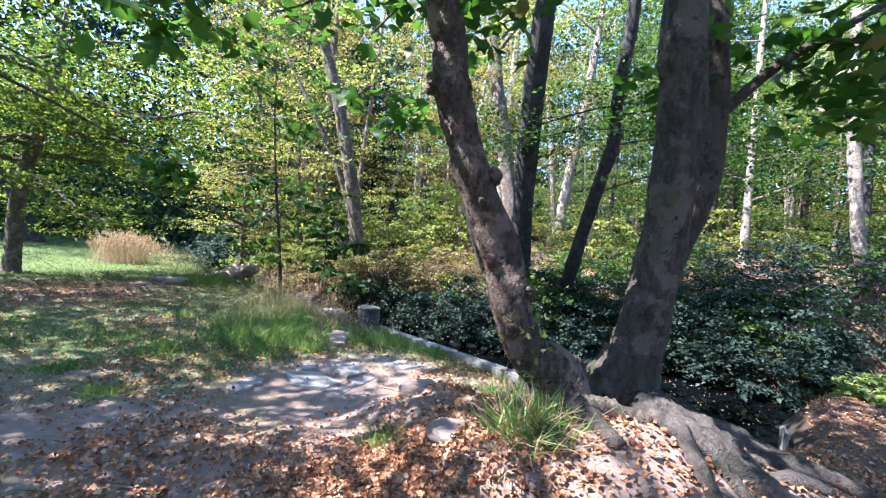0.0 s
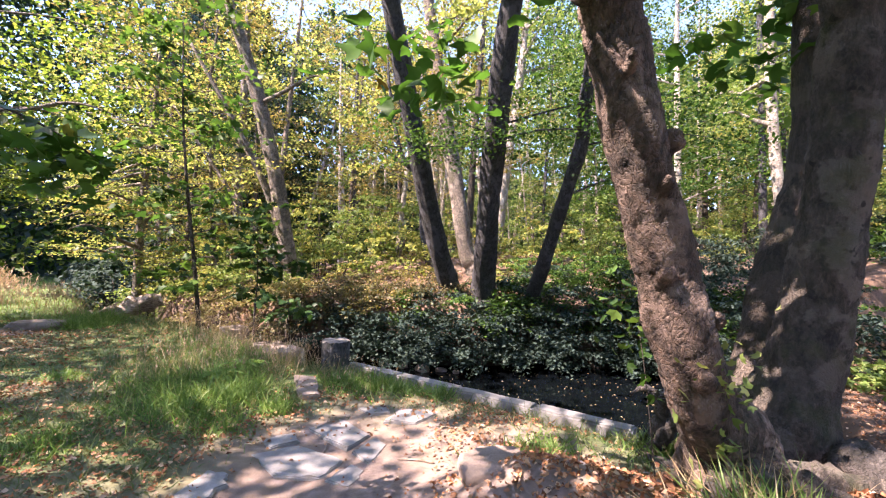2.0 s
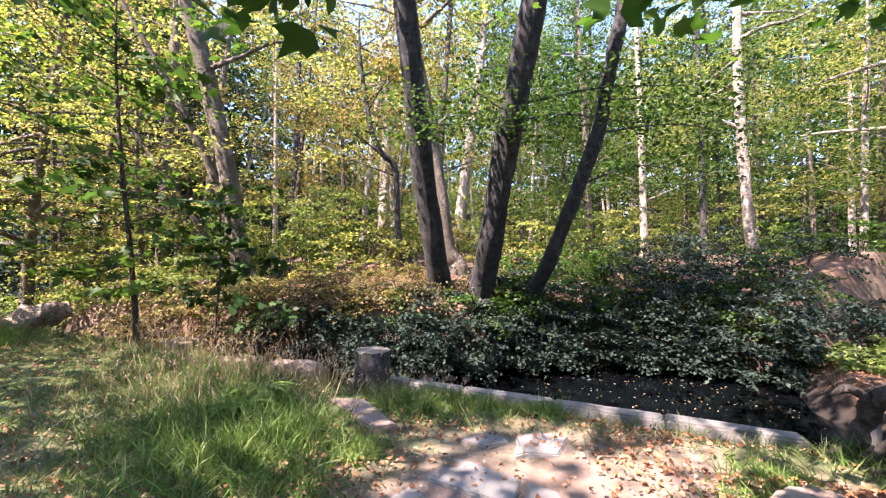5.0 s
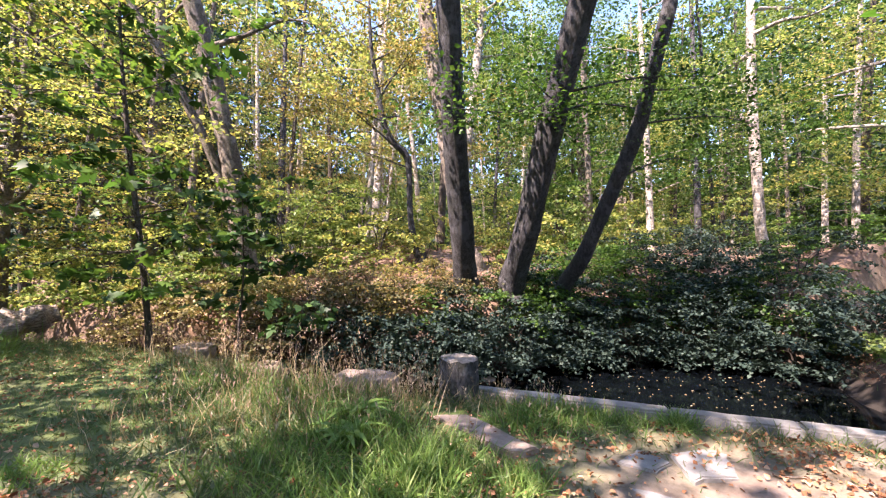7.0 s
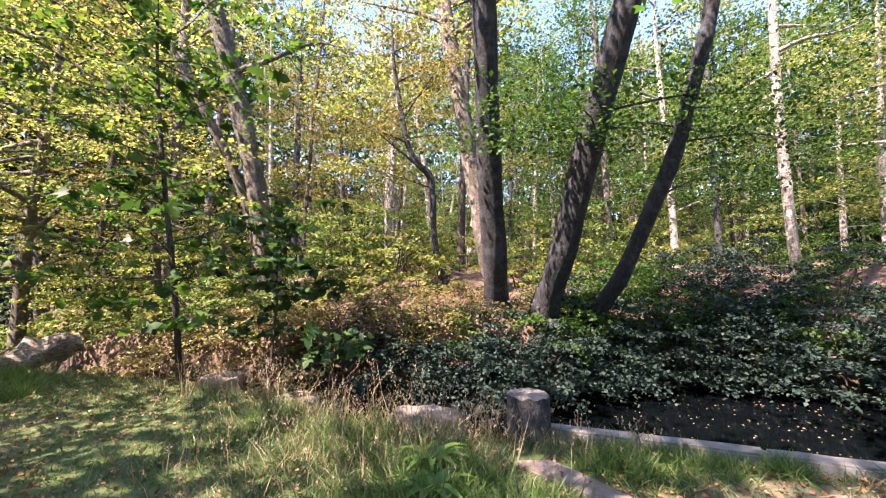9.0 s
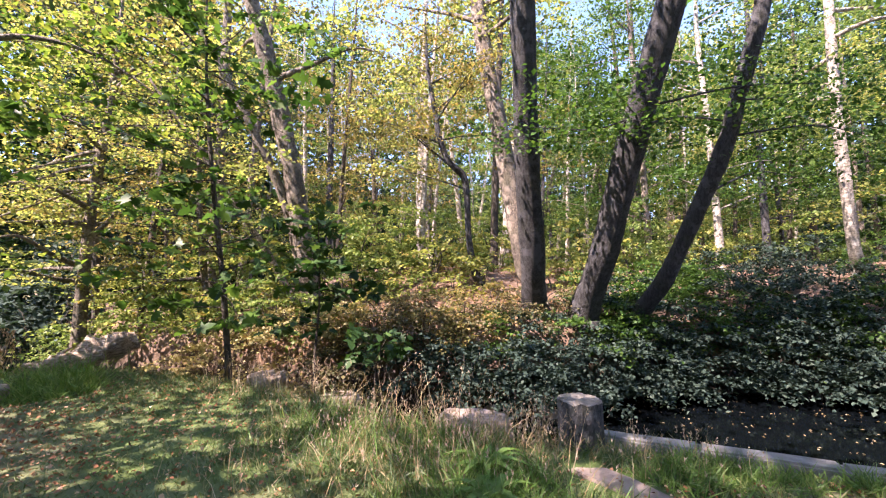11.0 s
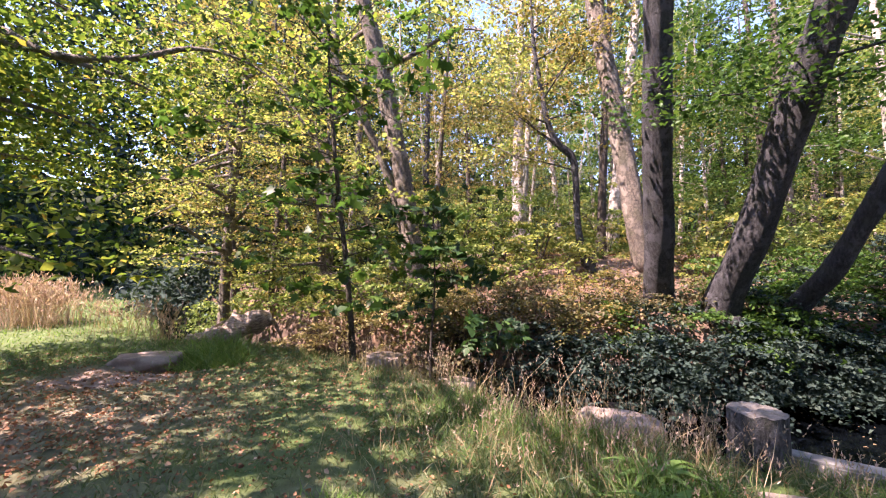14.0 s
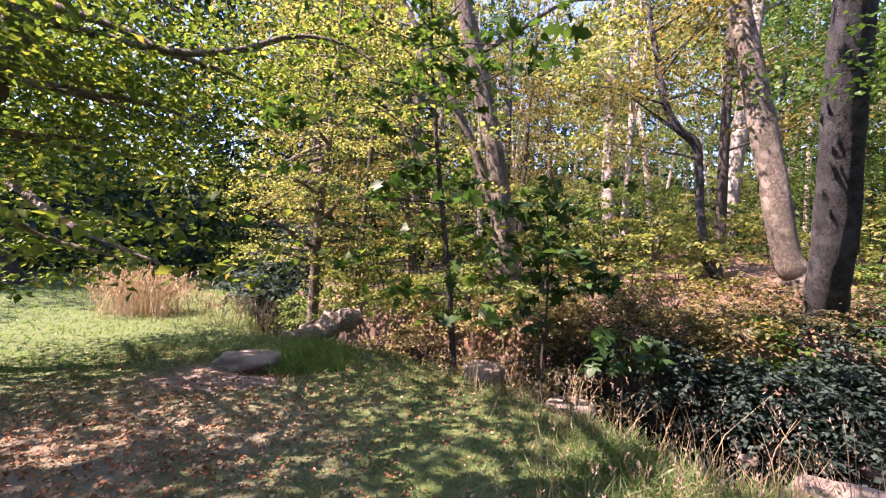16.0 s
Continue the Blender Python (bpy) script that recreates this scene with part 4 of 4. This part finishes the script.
def boulder(name, label, x, y, z, rx, ry, rz, turn, mat=ROCK, seed=0, category="rock", flat=0.5):
    """A weathered stone with flattened top."""
    bm = bmesh.new()
    bmesh.ops.create_icosphere(bm, subdivisions=4, radius=1)
    for v in bm.verts:
        p = v.co + Vector((seed * 3.1, seed * 1.7, 0))
        k = 1 + 0.22 * noise.noise(p * 1.3) + 0.1 * noise.noise(p * 3.5) + 0.03 * noise.noise(p * 9)
        q = v.co * k
        q.z = min(q.z, flat + 0.06 * noise.noise(p * 2))
        v.co = Vector((q.x * rx, q.y * ry, q.z * rz))
    me = bpy.data.meshes.new(name)
    bm.to_mesh(me)
    bm.free()
    me.materials.append(mat)
    me.polygons.foreach_set("use_smooth", np.ones(len(me.polygons), dtype=bool))
    ob = new(name, me)
    ob.matrix_world = pose(x, y, z, 0, 0, turn)
    return tagged(ob, label, category)


boulder("rock", "flat pale grey rock beside the stump", -2.1, 8.05, 0.02, 0.42, 0.22, 0.28, -40, ROCK, 1)
boulder("rock", "small rock half sunk in the mound", -0.05, 3.78, 0.2, 0.27, 0.2, 0.16, 10, ROCK, 2)
boulder("rock", "tan rock on the leafy mound", 0.28, 3.45, 0.26, 0.2, 0.16, 0.14, 40, ROCK, 3)
boulder("rock", "broad tan boulder under dry grass tuft", 0.22, 2.62, land_at(0.22, 2.62) - 0.02, 0.24, 0.17, 0.09, -20, ROCK, 4)
boulder("rock", "flat rock in the worn turf hollow", -7.9, 11.9, -0.02, 0.5, 0.35, 0.2, 10, ROCK, 5)
boulder("rock", "pale stone in the creek bed", -3.0, 11.3, -0.5, 0.4, 0.3, 0.25, 30, ROCK, 6)
boulder("rock", "pale stone in the creek bed", -4.1, 12.6, -0.35, 0.5, 0.35, 0.3, 70, ROCK, 7)


# ---- cut stump ----
def stump():
    x, y = -1.27, 7.42
    z = land_at(x, y)
    root = empty("tree_stump", (x, y, z), "weathered grey tree stump with pale split cut top", "stump")
    rings, sides, v, f = 9, 48, [], []
    for i in range(rings):
        u = i / (rings - 1)
        for k in range(sides):
            a = 2 * math.pi * k / sides
            d = Vector((math.cos(a), math.sin(a), u * 1.5))
            r = 0.2 + 0.035 * (1 - u) ** 3 + 0.012 * noise.noise(d * 1.6) + 0.008 * math.sin(7 * a + 2 * u) + 0.006 * noise.noise(d * 8)
            top = 0.375 + 0.03 * noise.noise(Vector((d.x * 2.2, d.y * 2.2, 4))) + 0.012 * noise.noise(d * 9)
            v.append((x + r * d.x, y + r * d.y, z - 0.1 + (top - z + 0.1) * u))
    for i in range(rings - 1):
        f += [(i * sides + k, i * sides + (k + 1) % sides, (i + 1) * sides + (k + 1) % sides, (i + 1) * sides + k) for k in range(sides)]
    under(solid("bark", v, f, STUMP_SIDE), root)
    rim = v[-sides:]
    w, q = [], []
    for j, s in enumerate((1.0, 0.93, 0.75, 0.55, 0.35, 0.15)):
        for px, py, pz in rim:
            dx, dy = (px - x) * s, (py - y) * s
            split = math.exp(-((dy - 0.4 * dx - 0.03) / 0.016) ** 2) * (1 if dx > -0.1 else 0.2)
            lip = 0.012 if j == 1 else 0.0
            w.append((x + dx, y + dy, pz * s ** 2 + 0.385 * (1 - s ** 2) + lip + 0.012 * noise.noise(Vector((dx * 30, dy * 30, 1))) - 0.035 * split * (s < 0.95)))
    for j in range(5):
        q += [(j * sides + k, j * sides + (k + 1) % sides, (j + 1) * sides + (k + 1) % sides, (j + 1) * sides + k) for k in range(sides)]
    q.append(tuple(5 * sides + k for k in range(sides)))
    under(solid("cut_face", w, q, STUMP_TOP, None, "pale split cut face"), root)


stump()


# ---- roots and fallen wood ----
def on_land(points, lift):
    return [(x, y, land_at(x, y) + lift + dz, r) for x, y, dz, r in points]


def roots():
    g = np.random.default_rng(12)
    for i in range(17):
        a = radians(-100 + 122 * (i + 0.5 * g.random()) / 17)
        reach = g.uniform(1.3, 3.4) * (1.1 if a > radians(-40) else 0.62)
        r = g.uniform(0.028, 0.05) if i % 3 else g.uniform(0.05, 0.075)
        run, bend, turn = [], g.normal() * 0.12, g.uniform(4, 9)
        for j in range(9):
            u = j / 8
            b = a + bend * math.sin(u * turn + i) + (0.35 * u if a < radians(-20) else 0.1 * u)
            run.append((1.5 + math.cos(b) * (0.15 + reach * u), 3.02 + math.sin(b) * (0.15 + reach * u * 0.8), 0.1 * (1 - u) ** 4 + 0.004 - 0.02 * u + 0.022 * g.normal() * (u > 0.1), r * (1.35 - 1.0 * u) * g.uniform(0.85, 1.15)))
        under(solid("root", *tube(on_land(run, 0.0), 10, 0.2, 7, i), ROOT), maple_b)
        if i % 2:
            x0, y0, dz, r0 = run[4]
            b = a + g.choice((-1, 1)) * g.uniform(0.4, 0.8)
            fork = [(x0 + math.cos(b) * q, y0 + math.sin(b) * q, -0.01 - 0.03 * q, r0 * (0.8 - 0.6 * q)) for q in (0, 0.2, 0.45, 0.75, 1.0)]
            under(solid("root", *tube(on_land(fork, 0.0), 8, 0.2, 6, i + 50), ROOT), maple_b)
    for i in range(5):
        a = radians(-150 + 40 * i)
        run = [(0.9 + math.cos(a) * s, 2.9 + math.sin(a) * s, 0.08 * (1 - s) - 0.03, 0.1 * (1.1 - s)) for s in (0.1, 0.25, 0.4, 0.6)]
        under(solid("root", *tube(on_land(run, 0.0), 9, 0.2, 6, i + 30), BARK_MAPLE), maple_b)
    snag = [[(1.5, 3.3, 0.45, 0.15), (1.5, 3.65, 0.5, 0.085), (1.55, 3.95, 0.5, 0.075), (1.6, 4.2, 0.44, 0.07), (1.62, 4.3, 0.25, 0.055), (1.55, 4.36, 0.05, 0.06), (1.45, 4.45, -0.06, 0.045)],
            [(1.55, 3.4, 0.3, 0.13), (1.66, 3.75, 0.24, 0.08), (1.72, 4.1, 0.12, 0.06), (1.72, 4.35, -0.1, 0.06)],
            [(1.45, 3.4, 0.15, 0.13), (1.4, 3.75, 0.06, 0.07), (1.38, 4.1, 0.0, 0.05), (1.3, 4.4, -0.06, 0.03)],
            [(1.58, 3.7, 0.46, 0.06), (1.7, 3.95, 0.56, 0.055), (1.74, 4.2, 0.52, 0.04), (1.78, 4.3, 0.4, 0.025)],
            [(1.52, 3.9, 0.46, 0.05), (1.5, 4.05, 0.25, 0.045), (1.47, 4.2, 0.05, 0.05), (1.4, 4.3, -0.05, 0.03)],
            [(1.6, 4.2, 0.42, 0.04), (1.5, 4.33, 0.5, 0.03), (1.42, 4.42, 0.42, 0.012)]]
    for i, run in enumerate(snag):
        under(solid("gnarled_root", *tube(run, 14, 0.28, 9, i + 7), ROOT), maple_b)


roots()
log = empty("fallen_log", (-7.6, 14.6, 0), "sun-bleached fallen log lying across the creek bank", "log")
under(solid("log_body", *tube([(-8.4, 14.0, -0.2, 0.09), (-8.0, 14.2, -0.08, 0.15), (-7.6, 14.45, 0.04, 0.2), (-7.1, 14.7, 0.2, 0.25), (-6.75, 14.9, 0.28, 0.18)], 14, 0.3, 8, 3), LOGWOOD), log)
for i, (dx, dy, dz) in enumerate([(-0.6, -0.3, -0.1), (0.15, -0.25, 0.3), (0.35, 0.1, 0.35), (0.3, -0.3, -0.05), (-0.35, 0.05, 0.2)]):
    px, py, pz = (-8.0, 14.4, -0.08) if i % 2 == 0 and i < 4 else (-7.25, 14.95, 0.12)
    under(solid("broken_limb", *tube([(px, py, pz, 0.07), (px + dx * 0.5, py + dy * 0.5, pz + dz * 0.6, 0.045), (px + dx, py + dy, pz + dz, 0.012)], 8, 0.25, 5, i), LOGWOOD), log)


# ---- grass, stalks and fallen leaves ----
def blades(name, label, at, length, width, lean, mat):
    n = len(at)
    tip = rng.normal(size=(n, 3)) * lean
    tip[:, 2] = 1
    face = random_ways(n, 0, 0.2)
    ob = leaves(name, at, tip, face, length, width, BLADE, mat, None, label)
    return tagged(ob, category="grass", kind="stuff")


def slab_distance(x, y):
    """Distance to the line of slabs that leads from the patio to the stump."""
    ax, ay, ex, ey = -1.68, 7.0, 0.25, -0.95
    s = np.clip(((x - ax) * ex + (y - ay) * ey) / (ex * ex + ey * ey), 0, 1)
    return np.hypot(x - ax - s * ex, y - ay - s * ey)


def turf():
    n = 250000
    s = rng.random(n) ** 0.62
    a = rng.uniform(radians(-63), radians(62), n)
    x, y = -3.2 + 13 * s * np.sin(a), 1.2 + 13.5 * s * np.cos(a)
    t, _ = cover(x, y)
    keep = (rng.random(n) < t ** 1.5 * (0.55 + 0.45 * step(-0.6, 0.6, lumps(x, y, 3.1, 2)))) & (shore_distance(x, y) > 0.15) & (far_side(x, y) < 0.1)
    keep &= slab_distance(x, y) > 0.2 + 0.1 * lumps(x, y, 6, 1)
    x, y = x[keep], y[keep]
    rank = np.exp(-((x + 2.9) / 1.3) ** 2 - ((y - 7.6) / 1.9) ** 2)
    tall = 0.05 + 0.035 * step(0.1, 0.9, lumps(x, y, 1.9, 3)) + 0.15 * rank + 0.12 * np.exp(-(shore_distance(x, y) / 0.9) ** 2)
    at = np.stack([x, y, land(x, y) - 0.01], -1)
    blades("grass", "short uneven green turf with dry blades", at, tall * (0.5 + rng.random(len(x))), 0.006 + 0.004 * rng.random(len(x)), 0.85, GRASS)


def far_turf():
    n = 80000
    x, y = rng.uniform(-36, -8, n), rng.uniform(6, 36, n)
    keep = (far_side(x, y) < 0.1) & (shore_distance(x, y) > 0.3) & (np.hypot(x + 3.2, y - 1.2) > 12) & (x > -1.25 * y - 8)
    x, y = x[keep], y[keep]
    at = np.stack([x, y, land(x, y) - 0.01], -1)
    blades("grass", "mown meadow grass in sun and shade", at, 0.09 * (0.6 + 0.8 * rng.random(len(x))), 0.014 + 0.01 * rng.random(len(x)), 0.8, TUFT)


def tufts():
    spots = [(-2.25, 6.1, 0.4, 420, 0.3), (-2.7, 5.8, 0.5, 420, 0.26), (-3.1, 6.5, 0.5, 380, 0.26), (-2.5, 6.9, 0.4, 380, 0.3), (-1.0, 6.5, 0.4, 380, 0.22), (-0.5, 6.4, 0.35, 300, 0.2), (-0.2, 6.2, 0.3, 200, 0.18),
             (0.0, 5.85, 0.13, 190, 0.2), (-1.75, 5.75, 0.2, 200, 0.18), (0.62, 2.5, 0.2, 260, 0.26), (0.6, 4.4, 0.3, 200, 0.13), (0.2, 4.2, 0.25, 160, 0.13), (-3.4, 5.0, 0.3, 260, 0.14), (-3.0, 3.7, 0.22, 160, 0.12),
             (-0.35, 3.0, 0.15, 120, 0.12), (1.5, 4.2, 0.25, 180, 0.18), (-7.0, 12.0, 0.5, 900, 0.5), (-6.6, 11.6, 0.3, 300, 0.3), (-3.2, 8.6, 0.7, 500, 0.26), (-2.6, 7.9, 0.5, 420, 0.3), (-1.5, 6.55, 0.2, 160, 0.16), (-3.9, 4.2, 0.3, 220, 0.12),
             (-4.6, 7.2, 0.25, 160, 0.12), (-2.2, 5.4, 0.3, 220, 0.14), (-4.4, 5.6, 0.4, 260, 0.12)]
    at, l = [], []
    for x, y, r, n, h in spots:
        n = int(n * 1.6)
        p = rng.normal(size=(n, 2)) * r * 0.5 + (x, y)
        at.append(np.column_stack([p, land(p[:, 0], p[:, 1]) - 0.01]))
        l.append(h * (0.45 + 0.75 * rng.random(n)))
    at, l = np.concatenate(at), np.concatenate(l)
    k = (shore_distance(at[:, 0], at[:, 1]) > 0.1) & (slab_distance(at[:, 0], at[:, 1]) > 0.17)
    blades("grass_tufts", "bright green tufts of long grass", at[k], l[k], 0.008 + 0.006 * rng.random(k.sum()), 0.75, TUFT)


def strap_plant(x, y):
    """A rosette of broad arching strap leaves."""
    z = land_at(x, y)
    root = empty("strap_leaf_plant", (x, y, z), "bright green plant with broad arching strap leaves", "plant")
    for i in range(15):
        a = i * 2.4 + rng.random() * 0.5
        l, w = 0.26 + 0.14 * rng.random(), 0.026 + 0.012 * rng.random()
        c, s = math.cos(a), math.sin(a)
        v, f = [], []
        for j in range(7):
            u = j / 6
            out, up = l * u * (0.35 + 0.55 * u), l * (1.25 * u - 0.95 * u * u)
            half = w * math.sin(math.pi * min(1, 0.18 + 0.82 * u)) + 0.002
            for q, dz in ((-1, 0.008), (0, -0.004), (1, 0.008)):
                v.append((x + c * out - s * half * q, y + s * out + c * half * q, z + up + dz))
            if j:
                k = 3 * j
                f += [(k - 3, k - 2, k + 1, k), (k - 2, k - 1, k + 2, k + 1)]
        under(solid("strap_leaf", v, f, TUFT), root)


def stalks(name, label, spots, mat, head, width=0.005):
    at, l = [], []
    for x, y, r, n, h in spots:
        p = rng.normal(size=(n, 2)) * r * 0.5 + (x, y)
        at.append(np.column_stack([p, land(p[:, 0], p[:, 1]) - 0.01]))
        l.append(h * (0.6 + 0.6 * rng.random(n)))
    at, l = np.concatenate(at), np.concatenate(l)
    n = len(at)
    tip = rng.normal(size=(n, 3)) * 0.2
    tip[:, 2] = 1
    tip = unit(tip)
    root = empty(name, tuple(at.mean(0)), label, "dry grass", "", "stuff")
    under(leaves("stalk", at, tip, random_ways(n, 0, 0.1), l, np.full(n, width), BLADE, mat), root)
    m = 5
    top = np.repeat(at + tip * l[:, None] * 0.86, m, 0) + np.repeat(tip * l[:, None], m, 0) * (rng.random((n * m, 1)) - 0.5) * 0.2
    under(leaves("seed_head", top, np.repeat(tip, m, 0) + rng.normal(size=(n * m, 3)) * 0.35, random_ways(n * m), np.full(n * m, head), np.full(n * m, head * 0.3), OVAL, PLUME), root)


def litter():
    n = 80000
    x = rng.uniform(-4.8, 4.2, n)
    y = rng.uniform(0.2, 7.2, n)
    t, _ = cover(x, y)
    clump = step(-0.5, 0.9, lumps(x, y, 2.1, 1) + 0.5 * lumps(x, y, 5.3, 3))
    patio = np.exp(-((x + 1.15 + 0.25 * (y - 4)) / 0.95) ** 4 - ((y - 4.1) / 1.15) ** 4)
    keep = (rng.random(n) < (1 - 0.8 * t) * (0.12 + 0.88 * clump) * (1 - 0.93 * patio)) & (shore_distance(x, y) > 0.22)
    x, y = x[keep], y[keep]
    x2 = np.concatenate([rng.uniform(-10, -2.2, 9000), rng.normal(-7.8, 1.3, 4500)])
    y2 = np.concatenate([rng.uniform(3, 12.4, 9000), rng.normal(8.7, 1.1, 4500)])
    k2 = (shore_distance(x2, y2) > 0.3) & (far_side(x2, y2) < 0.1)
    x, y = np.concatenate([x, x2[k2]]), np.concatenate([y, y2[k2]])
    x4, y4 = rng.normal(-0.2, 0.5, 9000), rng.normal(2.35, 0.45, 9000)
    x, y = np.concatenate([x, x4]), np.concatenate([y, y4])
    x3, y3 = np.concatenate([rng.uniform(3.4, 8.5, 12000), rng.uniform(-4, 6, 9000)]), np.concatenate([rng.uniform(1.5, 7.5, 12000), rng.uniform(12, 19, 9000)])
    k3 = shore_distance(x3, y3) > 0.25
    x, y = np.concatenate([x, x3[k3]]), np.concatenate([y, y3[k3]])
    at = np.stack([x, y, land(x, y) + 0.012 + 0.02 * rng.random(len(x))], -1)
    l = 0.018 + 0.032 * rng.random(len(x)) ** 1.5
    ob = leaves("fallen_leaves", at, random_ways(len(x), 0, 0.3), random_ways(len(x), 1.6), l, l * 0.8, CURL, LITTER, None, "curled brown fallen leaves scattered on the ground")
    tagged(ob, category="leaves", kind="stuff")
    n = 420
    x, y = rng.uniform(0.5, 6, n), rng.uniform(5, 10.3, n)
    k = shore_distance(x, y) < -0.15
    x, y = x[k], y[k]
    at = np.stack([x, y, np.full(len(x), WATER_Z + 0.006)], -1)
    l = 0.025 + 0.03 * rng.random(len(x))
    ob = leaves("floating_leaves", at, random_ways(len(x), 0, 0.02), random_ways(len(x), 8), l, l * 0.7, OVAL, STRAW, None, "pale fallen leaves floating on the dark water")
    tagged(ob, category="leaves", kind="stuff")


turf()
far_turf()
tufts()
stalks("dry_grass", "tall dry grass stalks with drooping seed heads", [(-1.9, 8.2, 0.6, 130, 0.85), (-2.5, 8.6, 0.6, 150, 0.8), (-1.4, 8.0, 0.4, 80, 0.75), (-1.8, 7.5, 0.5, 90, 0.5), (-2.9, 7.6, 0.9, 130, 0.45), (-3.2, 9.6, 0.8, 150, 0.55), (-4.0, 10.6, 0.8, 120, 0.55), (-0.7, 7.8, 0.5, 70, 0.45), (-2.2, 7.3, 0.8, 120, 0.35), (-3.4, 8.2, 1.2, 160, 0.32), (-0.9, 6.8, 0.7, 70, 0.3)], STRAW, 0.03, 0.0055)
stalks("plume_grass", "pinkish clump of tall feathery grass on the meadow", [(-12.9, 16.4, 1.0, 520, 1.15), (-12.2, 16.2, 0.7, 200, 0.85), (-13.5, 16.6, 0.6, 140, 0.8)], PLUME, 0.1, 0.01)
stalks("dry_grass", "brown dry grass stalks at the meadow edge", [(-8.7, 13.9, 0.6, 110, 0.8), (-10.2, 15.0, 1.0, 110, 0.7)], STRAW, 0.08, 0.008)
litter()
strap_plant(-2.45, 7.1)
strap_plant(-2.62, 6.75)
ivy = empty("ivy", (0.62, 2.75, 0.9), "sprouting green leaves on the maple's foot", "ivy")
foliage("foliage", np.array((0.62, 2.74, 1.0)) + rng.normal(size=(80, 3)) * (0.09, 0.05, 0.15), 0.045, LIGHT, ivy, LOBED, 0.3)["kind"] = "stuff"
shoot = empty("maple_shoot", (0.75, 3.3, 0.35), "leafy green shoot at the maple's foot", "sapling")
under(solid("stem", *tube([(0.75, 3.3, 0.3, 0.004), (0.72, 3.35, 0.9, 0.003), (0.66, 3.38, 1.4, 0.0015)], 6), BARK_DARK), shoot)
foliage("foliage", np.array((0.7, 3.4, 1.2)) + rng.normal(size=(60, 3)) * (0.14, 0.1, 0.26), 0.06, GREEN, shoot, LOBED, 1.0)["kind"] = "stuff"

for i, (px, py, s) in enumerate([(-0.3, 10.9, 0.16), (0.1, 10.6, 0.12), (0.5, 10.3, 0.2), (0.9, 10.2, 0.13), (-0.9, 10.6, 0.14), (1.2, 10.0, 0.1), (-2.7, 11.6, 0.3), (-3.4, 12.1, 0.24)]):
    boulder("stone", "pale loose stone at the water's edge", px, py, max(land_at(px, py), WATER_Z) + s * 0.2, s, s * 0.75, s * 0.6, i * 50, ROCK, 10 + i, "stone")
for i in range(14):
    px, py, a = rng.uniform(-2.6, 3.6), rng.uniform(1.2, 5.2), rng.random() * 6.28
    l = 0.15 + 0.3 * rng.random()
    if shore_distance(np.array([px]), np.array([py]))[0] < 0.5:
        continue
    run = [(px + math.cos(a + 0.3 * s) * l * s, py + math.sin(a + 0.3 * s) * l * s, 0.0, 0.008 * (1.2 - 0.7 * s)) for s in (0, 0.35, 0.7, 1.0)]
    tagged(solid("stick", *tube(on_land(run, 0.012), 6, 0.15, 3, i), LOGWOOD), "thin dry stick lying among fallen leaves", "stick", "fallen sticks")
vine = empty("vine", (0.6, 2.85, 0.8), "bare woody vine crossing the maple's bark", "vine")
under(solid("stem", *tube([(0.72, 2.79, 0.62, 0.009), (0.6, 2.79, 0.85, 0.009), (0.47, 2.8, 1.1, 0.008), (0.38, 2.83, 1.32, 0.006)], 7, 0.1), LOGWOOD), vine)
p = rng.normal(size=(420, 2)) * 0.13 + (0.6, 2.5)
blades("dry_tuft", "drooping tuft of dead straw-coloured grass", np.column_stack([p, land(p[:, 0], p[:, 1])]), 0.16 + 0.2 * rng.random(420), np.full(420, 0.007), 1.5, STRAW)
